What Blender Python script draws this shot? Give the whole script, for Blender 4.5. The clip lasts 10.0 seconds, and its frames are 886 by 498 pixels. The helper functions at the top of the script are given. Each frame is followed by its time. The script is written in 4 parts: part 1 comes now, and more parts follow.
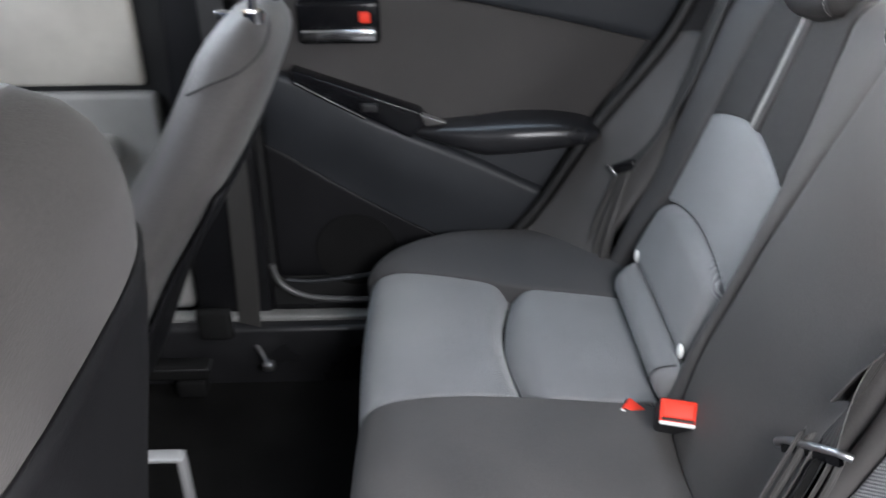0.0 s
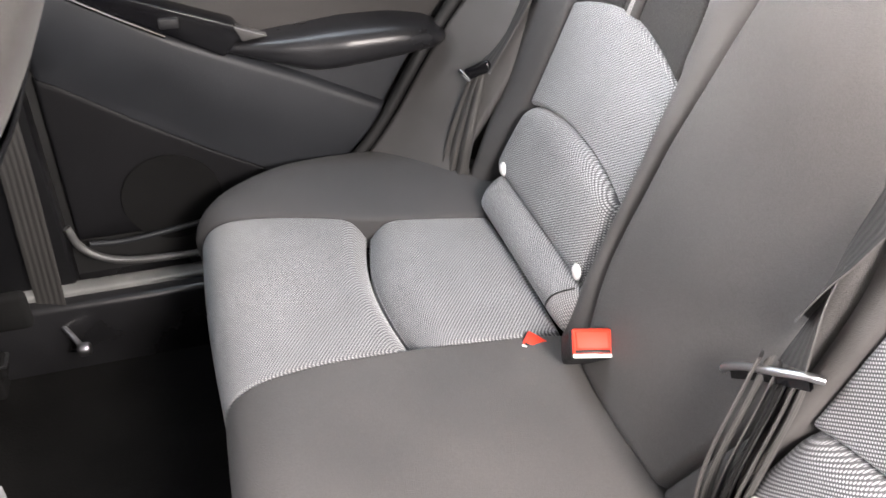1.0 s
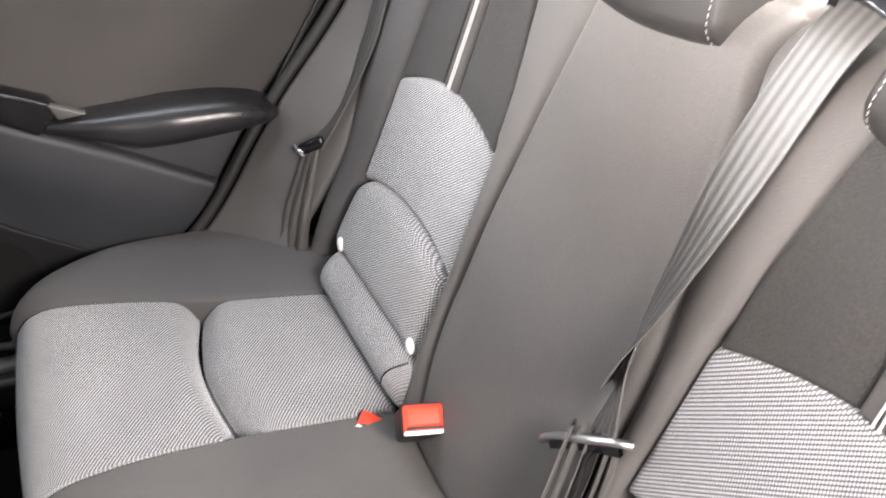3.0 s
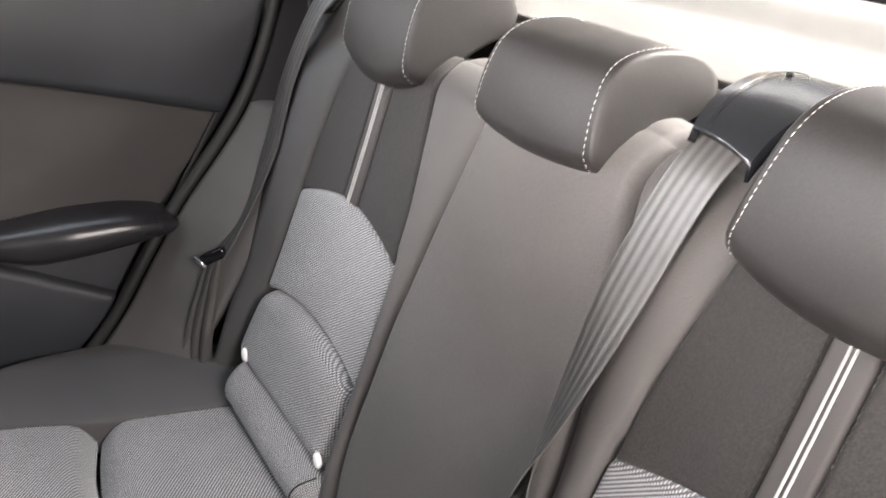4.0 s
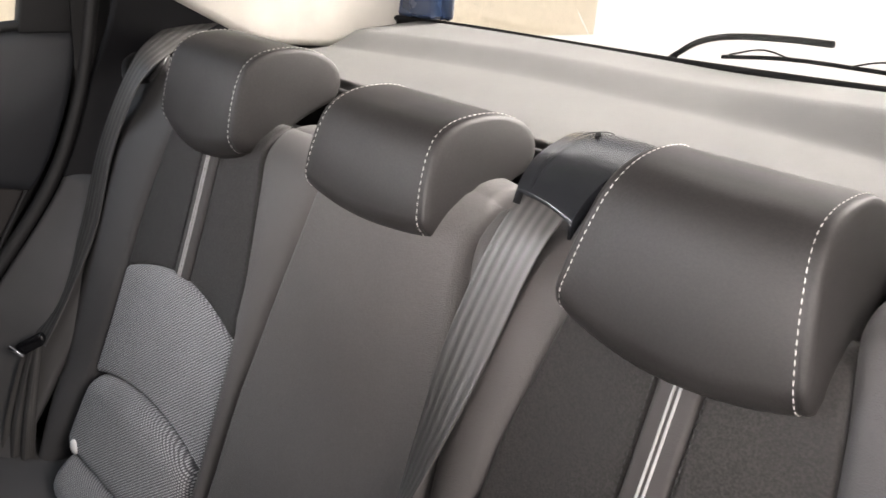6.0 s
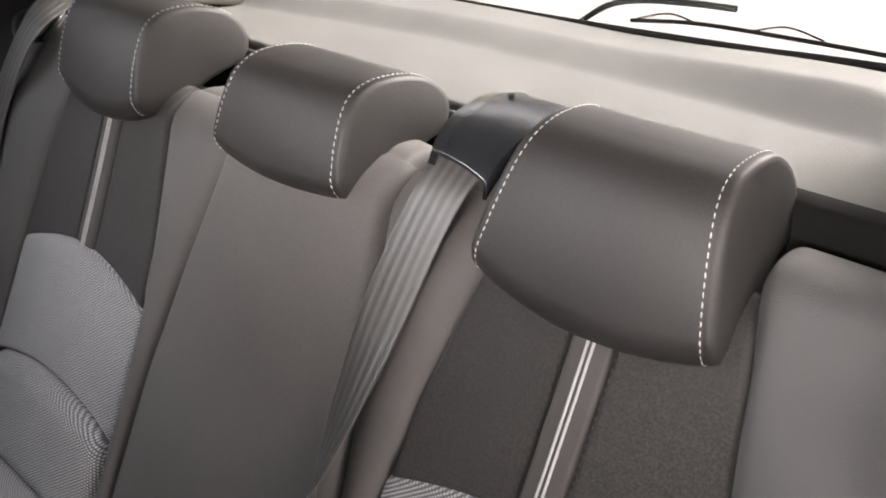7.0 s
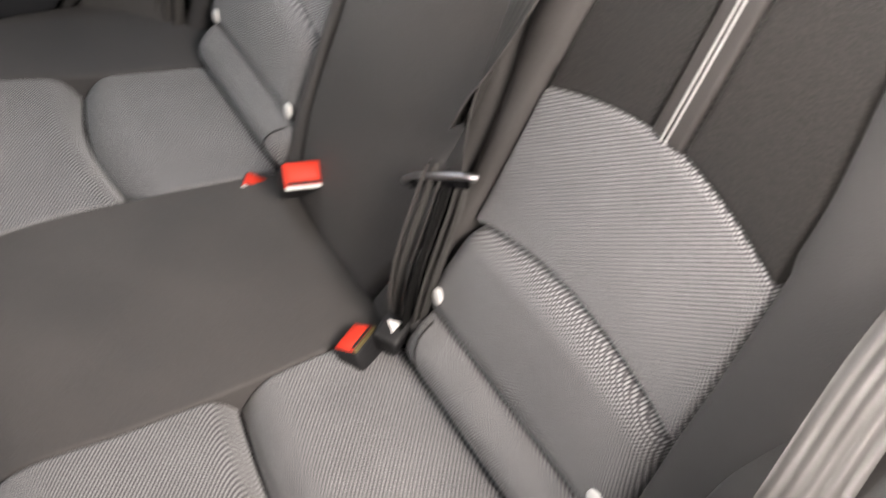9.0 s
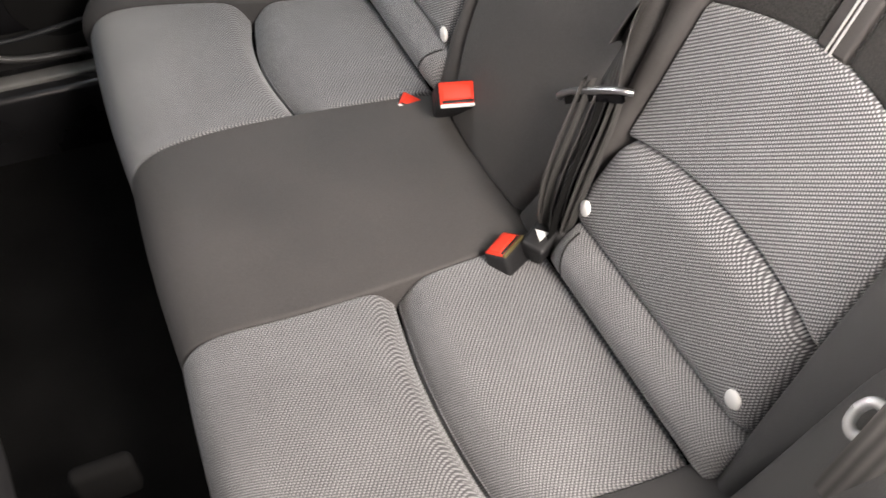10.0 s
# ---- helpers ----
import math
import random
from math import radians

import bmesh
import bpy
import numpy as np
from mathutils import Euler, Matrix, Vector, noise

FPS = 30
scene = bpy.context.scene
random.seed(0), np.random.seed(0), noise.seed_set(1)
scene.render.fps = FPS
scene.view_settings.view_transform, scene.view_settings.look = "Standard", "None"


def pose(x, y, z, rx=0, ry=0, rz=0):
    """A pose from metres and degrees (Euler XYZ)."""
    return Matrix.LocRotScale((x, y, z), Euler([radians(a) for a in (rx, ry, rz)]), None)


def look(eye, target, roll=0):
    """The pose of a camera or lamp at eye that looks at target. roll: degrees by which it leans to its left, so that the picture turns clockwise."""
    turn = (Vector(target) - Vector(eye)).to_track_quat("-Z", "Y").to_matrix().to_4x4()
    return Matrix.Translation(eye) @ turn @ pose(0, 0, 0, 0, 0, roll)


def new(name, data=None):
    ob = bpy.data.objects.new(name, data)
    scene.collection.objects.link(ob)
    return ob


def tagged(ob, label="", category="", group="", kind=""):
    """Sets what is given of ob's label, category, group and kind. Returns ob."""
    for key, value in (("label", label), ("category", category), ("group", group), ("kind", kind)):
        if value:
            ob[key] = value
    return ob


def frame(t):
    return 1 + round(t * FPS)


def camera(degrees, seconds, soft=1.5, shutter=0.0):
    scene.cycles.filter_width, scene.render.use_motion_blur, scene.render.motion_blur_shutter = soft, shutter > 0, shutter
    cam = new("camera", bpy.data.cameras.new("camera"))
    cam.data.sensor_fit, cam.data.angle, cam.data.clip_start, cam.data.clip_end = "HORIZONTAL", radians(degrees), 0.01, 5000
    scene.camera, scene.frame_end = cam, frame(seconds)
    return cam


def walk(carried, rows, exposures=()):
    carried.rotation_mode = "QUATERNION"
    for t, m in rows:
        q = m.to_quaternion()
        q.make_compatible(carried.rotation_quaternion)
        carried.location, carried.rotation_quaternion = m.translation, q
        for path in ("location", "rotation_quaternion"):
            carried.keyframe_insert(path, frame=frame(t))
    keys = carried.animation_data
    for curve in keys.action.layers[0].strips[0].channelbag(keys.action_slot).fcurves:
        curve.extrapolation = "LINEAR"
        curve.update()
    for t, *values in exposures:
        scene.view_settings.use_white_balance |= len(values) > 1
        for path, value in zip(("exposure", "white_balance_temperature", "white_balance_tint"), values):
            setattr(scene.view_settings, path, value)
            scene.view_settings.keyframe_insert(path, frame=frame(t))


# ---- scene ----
cam = camera(56.4, 10.0, soft=1.5, shutter=0.5)
PATH = [
    (0, (-0.789, 0.369, 1.179), (0.945, 0.328, 0.182), -0.3),
    (0.5, (-0.649, 0.462, 1.142), (0.961, 0.051, 0.029), 1.3),
    (1, (-0.588, 0.446, 1.11), (0.944, -0.064, -0.07), 1.8),
    (1.5, (-0.578, 0.438, 1.093), (0.923, -0.132, -0.1), 3.3),
    (2, (-0.588, 0.414, 1.088), (0.918, -0.21, -0.07), 3.8),
    (2.5, (-0.597, 0.393, 1.1), (0.916, -0.311, -0.003), 4.3),
    (2.7, (-0.598, 0.377, 1.1), (0.925, -0.353, 0.03), 4.2),
    (3.8, (-0.596, 0.359, 1.148), (0.91, -0.616, 0.266), 5.2),
    (4, (-0.599, 0.356, 1.155), (0.909, -0.651, 0.311), 5.2),
    (4.5, (-0.603, 0.353, 1.171), (0.89, -0.735, 0.405), 4.4),
    (5, (-0.601, 0.353, 1.176), (0.833, -0.839, 0.454), 4.5),
    (6.5, (-0.595, 0.364, 1.174), (0.633, -1.039, 0.452), 5.9),
    (7, (-0.595, 0.36, 1.17), (0.539, -1.103, 0.41), 6.9),
    (7.5, (-0.614, 0.346, 1.163), (0.451, -1.095, 0.274), 7.8),
    (8, (-0.644, 0.345, 1.152), (0.39, -0.973, 0.06), 9.0),
    (8.5, (-0.68, 0.354, 1.14), (0.41, -0.781, -0.094), 9.4),
    (9, (-0.706, 0.366, 1.123), (0.441, -0.495, -0.271), 8.0),
    (9.5, (-0.737, 0.387, 1.117), (0.427, -0.235, -0.385), 6.2),
    (10, (-0.755, 0.442, 1.127), (0.444, -0.145, -0.362), 2.9),
]
K = 0.89      # plan units to metres
EXPOSURES = [(0.0, 2.0, 6000, 11), (0.6, 2.95, 6620, 15), (2.5, 3.22, 6850, 16), (4.2, 2.25, 6760, 16), (6.5, 1.55, 6750, 17), (7.4, 1.58, 6900, 19), (8.0, 1.87, 7050, 21), (8.7, 1.97, 7080, 17), (10.0, 2.12, 7050, 15)]
walk(cam, [(t, look(Vector(eye) * K, Vector(target) * K, roll)) for t, eye, target, roll in PATH], EXPOSURES)

# ---- light ----
world = bpy.data.worlds.new("sky")
scene.world = world
world.use_nodes = True
wn = world.node_tree
sky = wn.nodes.new("ShaderNodeTexSky")
sky.sky_type, sky.sun_disc = "NISHITA", False
sky.sun_elevation, sky.sun_rotation = radians(42), radians(197)
sky.air_density, sky.dust_density, sky.ozone_density = 0.6, 7.0, 0.5
wn.links.new(sky.outputs[0], wn.nodes["Background"].inputs[0])
wn.nodes["Background"].inputs[1].default_value = 0.036
sun = new("sun", bpy.data.lights.new("sun", "SUN"))
sun.data.energy, sun.data.angle, sun.data.color = 2.9, radians(18), (1.0, 0.97, 0.93)
sun.matrix_world = look((0, 0, 5), (0.30, 0.95, 4.1))


def window_light(name, eye, target, size, watts, colour, spread=180):
    """Sky light entering through an opening of the car."""
    lamp = new(name, bpy.data.lights.new(name, "AREA"))
    lamp.data.shape, lamp.data.size, lamp.data.size_y = "RECTANGLE", size[0], size[1]
    lamp.data.energy, lamp.data.color = watts, colour
    lamp.data.spread = radians(spread)
    lamp.matrix_world = look(eye, target)
    return lamp


window_light("doorway_light", (-0.86, -0.04, 1.06), (0.02, 0.16, 0.30), (0.45, 0.3), 2.0, (1.0, 0.96, 0.92), 105)
window_light("far_rear_window_light", (0.62, 0.22, 1.06), (0.18, 0.16, 0.32), (0.5, 0.16), 0.24, (0.74, 0.88, 1.0), 100)
window_light("rear_window_light", (0.0, -0.55, 1.13), (0.0, -0.24, 0.75), (0.9, 0.10), 0.22, (1.0, 0.99, 0.97))
window_light("windscreen_light", (0.0, 1.50, 1.12), (0.0, 0.45, 0.62), (1.1, 0.24), 2.0, (0.97, 0.98, 1.0))
window_light("near_front_window_light", (-0.64, 0.92, 1.06), (-0.22, -0.15, 0.93), (0.5, 0.18), 1.6, (1.0, 0.97, 0.94), 58)
window_light("far_front_window_light", (0.63, 0.92, 1.06), (-0.10, -0.15, 0.92), (0.5, 0.18), 1.1, (0.90, 0.95, 1.0), 58)


# ---- materials ----
def material(name, colour, rough=0.6, metal=0.0, grain=0.0, scale=400.0, mottle=0.15, sheen=0.0, coat=0.0, clean=False, fuzz=0.0):
    """A surface with fine grain (bump), and blotchy variation of colour and gloss at a larger scale."""
    m = bpy.data.materials.new(name)
    m.use_nodes = True
    n, l = m.node_tree.nodes, m.node_tree.links
    b = n["Principled BSDF"]
    b.inputs["Base Color"].default_value = (*colour, 1)
    b.inputs["Roughness"].default_value = rough
    b.inputs["Metallic"].default_value = metal
    b.inputs["Sheen Weight"].default_value = sheen
    b.inputs["Coat Weight"].default_value = coat
    if clean:
        return m
    co = n.new("ShaderNodeTexCoord")
    big = n.new("ShaderNodeTexNoise")
    big.inputs["Scale"].default_value, big.inputs["Detail"].default_value = 9.0, 5.0
    l.new(co.outputs["Object"], big.inputs["Vector"])
    ramp = n.new("ShaderNodeMapRange")
    ramp.inputs["From Min"].default_value, ramp.inputs["From Max"].default_value = 0.3, 0.7
    ramp.inputs["To Min"].default_value, ramp.inputs["To Max"].default_value = 1 - mottle, 1 + mottle
    l.new(big.outputs["Fac"], ramp.inputs["Value"])
    mix = n.new("ShaderNodeVectorMath")
    mix.operation = "SCALE"
    mix.inputs[0].default_value = colour
    l.new(ramp.outputs[0], mix.inputs["Scale"])
    last = mix.outputs[0]
    if fuzz:
        nap = n.new("ShaderNodeTexNoise")
        nap.inputs["Scale"].default_value, nap.inputs["Detail"].default_value = 480.0, 4.0
        l.new(co.outputs["Object"], nap.inputs["Vector"])
        spread = n.new("ShaderNodeMapRange")
        spread.inputs["From Min"].default_value, spread.inputs["From Max"].default_value = 0.35, 0.68
        spread.inputs["To Min"].default_value, spread.inputs["To Max"].default_value = 1 - fuzz, 1 + fuzz
        l.new(nap.outputs["Fac"], spread.inputs["Value"])
        brush = n.new("ShaderNodeVectorMath")
        brush.operation = "SCALE"
        l.new(last, brush.inputs[0])
        l.new(spread.outputs[0], brush.inputs["Scale"])
        last = brush.outputs[0]
    l.new(last, b.inputs["Base Color"])
    rr = n.new("ShaderNodeMapRange")
    rr.inputs["From Min"].default_value, rr.inputs["From Max"].default_value = 0.3, 0.7
    rr.inputs["To Min"].default_value, rr.inputs["To Max"].default_value = max(rough - 0.06, 0.02), min(rough + 0.06, 1)
    l.new(big.outputs["Fac"], rr.inputs["Value"])
    l.new(rr.outputs[0], b.inputs["Roughness"])
    if grain:
        fine = n.new("ShaderNodeTexNoise")
        fine.inputs["Scale"].default_value, fine.inputs["Detail"].default_value = scale, 3.0
        l.new(co.outputs["Object"], fine.inputs["Vector"])
        bump = n.new("ShaderNodeBump")
        bump.inputs["Strength"].default_value, bump.inputs["Distance"].default_value = grain, 0.001
        l.new(fine.outputs["Fac"], bump.inputs["Height"])
        l.new(bump.outputs[0], b.inputs["Normal"])
    return m


def woven(name, dark, light, pitch, bead=0.2, flat=False):
    """Two-tone twill cloth: pale beaded ribs running diagonally over dark ground, at real size."""
    m = material(name, dark, 0.8, sheen=0.3)
    n, l = m.node_tree.nodes, m.node_tree.links
    b = n["Principled BSDF"]
    place, where = n.new("ShaderNodeTexCoord"), n.new("ShaderNodeSeparateXYZ")
    l.new(place.outputs["Object"], where.inputs[0])

    def op(kind, a, c=None):
        q = n.new("ShaderNodeMath")
        q.operation = kind
        for k, v in enumerate((a, c)):
            if v is None:
                continue
            if isinstance(v, (int, float)):
                q.inputs[k].default_value = v
            else:
                l.new(v, q.inputs[k])
        return q.outputs[0]

    across = where.outputs[0]
    up = op("SUBTRACT", where.outputs[1], where.outputs[2]) if flat else op("MULTIPLY", where.outputs[2], 1.04)
    slope = radians(39)
    rows = op("ADD", op("MULTIPLY", op("ADD", op("MULTIPLY", up, math.cos(slope)), op("MULTIPLY", across, math.sin(slope))), 1 / pitch), 4000.0)
    shift = op("MULTIPLY", op("MODULO", op("FLOOR", rows), 2.0), 0.5)
    cols = op("ADD", op("MULTIPLY", op("SUBTRACT", op("MULTIPLY", up, math.sin(slope)), op("MULTIPLY", across, math.cos(slope))), 1.2 / pitch), shift)
    fu = op("SINE", op("MULTIPLY", cols, 2 * math.pi))
    fv = op("SINE", op("MULTIPLY", op("FRACT", rows), math.pi))
    thread = op("MULTIPLY", fv, op("ADD", op("MULTIPLY", fu, bead), 1 - bead))
    lift = n.new("ShaderNodeMapRange")
    lift.interpolation_type = "SMOOTHSTEP"
    lift.inputs["From Min"].default_value, lift.inputs["From Max"].default_value = 0.28, 0.90
    l.new(thread, lift.inputs["Value"])
    mix = n.new("ShaderNodeMix")
    mix.data_type = "RGBA"
    mix.inputs["A"].default_value, mix.inputs["B"].default_value = (*dark, 1), (*light, 1)
    l.new(lift.outputs[0], mix.inputs["Factor"])
    blot = n.new("ShaderNodeTexNoise")
    blot.inputs["Scale"].default_value = 14.0
    l.new(place.outputs["Object"], blot.inputs["Vector"])
    vary = n.new("ShaderNodeMapRange")
    vary.inputs["To Min"].default_value, vary.inputs["To Max"].default_value = 0.82, 1.18
    l.new(blot.outputs["Fac"], vary.inputs["Value"])
    tint = n.new("ShaderNodeVectorMath")
    tint.operation = "SCALE"
    l.new(mix.outputs["Result"], tint.inputs[0])
    l.new(vary.outputs[0], tint.inputs["Scale"])
    l.new(tint.outputs[0], b.inputs["Base Color"])
    bump = n.new("ShaderNodeBump")
    bump.inputs["Strength"].default_value, bump.inputs["Distance"].default_value = 0.35, 0.0008
    l.new(thread, bump.inputs["Height"])
    l.new(bump.outputs[0], b.inputs["Normal"])
    return m


def ribbed(name, colour, rough, count):
    """Seat-belt webbing: lengthwise ribs across the UV map's first axis."""
    m = material(name, colour, rough)
    n, l = m.node_tree.nodes, m.node_tree.links
    uv = n.new("ShaderNodeUVMap")
    sep = n.new("ShaderNodeSeparateXYZ")
    l.new(uv.outputs[0], sep.inputs[0])
    wave = n.new("ShaderNodeMath")
    wave.operation = "MULTIPLY"
    wave.inputs[1].default_value = count * 2 * math.pi
    l.new(sep.outputs[0], wave.inputs[0])
    sine = n.new("ShaderNodeMath")
    sine.operation = "SINE"
    l.new(wave.outputs[0], sine.inputs[0])
    bump = n.new("ShaderNodeBump")
    bump.inputs["Strength"].default_value, bump.inputs["Distance"].default_value = 0.25, 0.001
    l.new(sine.outputs[0], bump.inputs["Height"])
    l.new(bump.outputs[0], n["Principled BSDF"].inputs["Normal"])
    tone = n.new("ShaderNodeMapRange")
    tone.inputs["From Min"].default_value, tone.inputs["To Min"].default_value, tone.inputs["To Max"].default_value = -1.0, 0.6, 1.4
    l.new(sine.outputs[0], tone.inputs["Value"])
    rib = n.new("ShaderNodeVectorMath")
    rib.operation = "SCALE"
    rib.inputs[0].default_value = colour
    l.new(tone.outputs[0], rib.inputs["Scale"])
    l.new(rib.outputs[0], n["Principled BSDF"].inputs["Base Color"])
    return m


def glass_material(name, colour):
    m = bpy.data.materials.new(name)
    m.use_nodes = True
    b = m.node_tree.nodes["Principled BSDF"]
    b.inputs["Base Color"].default_value = (*colour, 1)
    b.inputs["Roughness"].default_value = 0.02
    b.inputs["Transmission Weight"].default_value = 1.0
    b.inputs["IOR"].default_value = 1.45
    return m


CLOTH = woven("grey_woven_cloth", (0.050, 0.050, 0.054), (0.39, 0.39, 0.395), 0.0032, 0.3)
SEATCLOTH = woven("grey_woven_seat_cloth", (0.060, 0.060, 0.064), (0.335, 0.335, 0.337), 0.0034, 0.26, True)
FABRIC = material("plain_charcoal_fabric", (0.060, 0.056, 0.054), 0.72, grain=0.6, scale=800, sheen=0.08, fuzz=0.10)
HIDE = material("charcoal_leatherette", (0.0150, 0.0136, 0.0130), 0.56, grain=0.15, scale=900, fuzz=0.18)
HIDE.node_tree.nodes["Principled BSDF"].inputs["Specular IOR Level"].default_value = 0.38
BAND = material("dark_band_cloth", (0.034, 0.031, 0.030), 0.75, grain=0.4, scale=900)
SUEDE = material("dark_suede_fabric", (0.0135, 0.012, 0.0112), 0.85, grain=0.6, scale=600, mottle=0.3, sheen=0.06, fuzz=0.55)
INNER = material("charcoal_bolster_fabric", (0.056, 0.052, 0.050), 0.72, grain=0.5, scale=850, sheen=0.06)
SIDEFABRIC = material("dark_charcoal_fabric", (0.044, 0.043, 0.0435), 0.72, grain=0.5, scale=900, sheen=0.06)
PIPING = material("silver_piping", (0.32, 0.32, 0.315), 0.38, grain=0.6, scale=900)
THREAD = material("pale_thread", (0.46, 0.44, 0.42), 0.7, clean=True)
BLACKTHREAD = material("black_thread", (0.012, 0.012, 0.012), 0.7, clean=True)
PLASTIC = material("dark_grey_plastic", (0.023, 0.025, 0.0285), 0.50, grain=0.5, scale=700)
PLASTIC2 = material("mid_grey_plastic", (0.064, 0.062, 0.061), 0.42, grain=0.4, scale=700)
PIANO = material("gloss_black_plastic", (0.006, 0.006, 0.007), 0.22)
PIANO.node_tree.nodes["Principled BSDF"].inputs["Specular IOR Level"].default_value = 0.28
BLACKPLASTIC = material("black_plastic", (0.010, 0.010, 0.011), 0.55, grain=0.5, scale=700)
SILL = material("scuffed_grey_plastic", (0.013, 0.013, 0.014), 0.30, grain=0.3, scale=300, mottle=0.3)
RUBBER = material("black_rubber", (0.012, 0.012, 0.012), 0.55, grain=0.3)
KICK = material("deep_black_plastic", (0.0055, 0.0055, 0.0065), 0.6, grain=0.4, scale=700)
KICK.node_tree.nodes["Principled BSDF"].inputs["Specular IOR Level"].default_value = 0.25
ARMHIDE = material("satin_black_leatherette", (0.013, 0.013, 0.0145), 0.31)
FRAME = material("worn_grey_frame", (0.07, 0.07, 0.07), 0.35, grain=0.3, scale=300)
SCUFF = material("scuffed_sill_plate", (0.18, 0.18, 0.175), 0.32, grain=0.3, scale=300, mottle=0.35)
MATTE = material("matt_black_seal", (0.010, 0.010, 0.010), 1.0, grain=0.3)
MATTE.node_tree.nodes["Principled BSDF"].inputs["Specular IOR Level"].default_value = 0.04
CHROME = material("satin_chrome", (0.75, 0.75, 0.76), 0.16, metal=1.0, mottle=0.05)
METAL = material("grey_steel", (0.45, 0.45, 0.46), 0.35, metal=1.0)
WORNSTEEL = material("worn_bright_steel", (0.62, 0.62, 0.62), 0.4, metal=0.6)
RED = material("red_plastic", (0.80, 0.040, 0.014), 0.6, mottle=0.05)
BRASS = material("dull_brass_edge", (0.22, 0.17, 0.07), 0.4, metal=0.7)
WHITE = material("white_plastic", (0.85, 0.85, 0.83), 0.4, mottle=0.04)
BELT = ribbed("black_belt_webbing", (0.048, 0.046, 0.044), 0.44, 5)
BELT.node_tree.nodes["Principled BSDF"].inputs["Specular IOR Level"].default_value = 0.7
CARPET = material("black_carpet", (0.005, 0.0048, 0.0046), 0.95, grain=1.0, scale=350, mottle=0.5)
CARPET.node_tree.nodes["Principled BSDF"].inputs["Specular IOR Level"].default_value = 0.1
SHELFFELT = material("grey_shelf_felt", (0.076, 0.076, 0.073), 0.9, grain=0.7, scale=800)
CREAM = material("light_grey_trim", (0.50, 0.48, 0.43), 0.6, grain=0.3, scale=600)
GUIDE = material("pale_grey_plastic", (0.30, 0.29, 0.27), 0.45, grain=0.2)
LINING = material("pale_roof_lining", (0.38, 0.37, 0.345), 0.9, grain=0.4, scale=500)
PAINT = material("dark_blue_paint", (0.015, 0.03, 0.07), 0.25, coat=1.0)
FRONTTRIM = material("mid_grey_door_trim", (0.28, 0.277, 0.268), 0.6, grain=0.4, scale=600)
DOORCLOTH = material("charcoal_door_cloth", (0.040, 0.037, 0.0355), 0.8, grain=0.6, scale=900)
COVERSHELL = material("smooth_dark_plastic", (0.012, 0.013, 0.015), 0.21, grain=0.15, scale=500)
GLASS = glass_material("clear_glass", (0.93, 0.96, 0.94))
TARMAC = material("pale_concrete", (0.52, 0.51, 0.50), 0.9, grain=0.8, scale=60, mottle=0.25)
GREYWALL = material("dark_grey_block", (0.07, 0.068, 0.065), 0.9, grain=0.6, scale=80, mottle=0.2)
RENDERED = material("cream_render", (0.62, 0.56, 0.44), 0.9, grain=0.5, scale=80, mottle=0.12)


# ---- mesh helpers ----
def part(name, bm, mat, parent=None, label="", smooth=True):
    """Links a bmesh as one mesh object, under a thing or part if one is given. Plan units become metres here."""
    me = bpy.data.meshes.new(name)
    bmesh.ops.recalc_face_normals(bm, faces=bm.faces)
    bm.to_mesh(me)
    bm.free()
    me.transform(Matrix.Scale(K, 4))
    if smooth:
        me.shade_smooth()
        me.set_sharp_from_angle(angle=radians(48))
    me.materials.append(mat)
    ob = new(name, me)
    if parent:
        ob.parent = parent
    if label:
        ob["label"] = label
    return ob


def thing(name, label, category, group="", kind=""):
    return tagged(new(name), label, category, group, kind)


def lerp(a, b, t):
    return a + (b - a) * t


def ease(x):
    x = max(0.0, min(1.0, x))
    return x * x * (3 - 2 * x)


def curve(points):
    """A smooth function through (x, y) pairs, held flat outside."""
    xs, ys = [p[0] for p in points], [p[1] for p in points]
    if xs[0] > xs[-1]:
        xs, ys = xs[::-1], ys[::-1]
    fine = np.linspace(xs[0], xs[-1], 200)
    raw = np.interp(fine, xs, ys)
    pad = np.pad(raw, 8, mode="reflect", reflect_type="odd")
    soft = np.convolve(pad, np.ones(17) / 17, mode="valid")
    return lambda x: float(np.interp(x, fine, soft))


def steps(n, edge):
    """Parameters from 0 to 1, crowded near both ends."""
    inner = np.linspace(edge, 1 - edge, n)
    ends = edge * np.array([0, 0.08, 0.25, 0.5, 0.75])
    return np.concatenate([ends, inner, 1 - ends[::-1]])


def sheet(points, uvs=None, closed_u=False):
    """A bmesh of quads over rows of points, with a UV map in metres if given."""
    bm = bmesh.new()
    rows = [[bm.verts.new(p) for p in row] for row in points]
    uv = bm.loops.layers.uv.new("UVMap") if uvs is not None else None
    for i in range(len(rows) - 1):
        m = len(rows[i])
        for j in range(m if closed_u else m - 1):
            ij = [(i, j), (i, (j + 1) % m), (i + 1, (j + 1) % m), (i + 1, j)]
            f = bm.faces.new([rows[a][b] for a, b in ij])
            if uv:
                for loop, (a, b) in zip(f.loops, ij):
                    loop[uv].uv = uvs[a][b]
    return bm


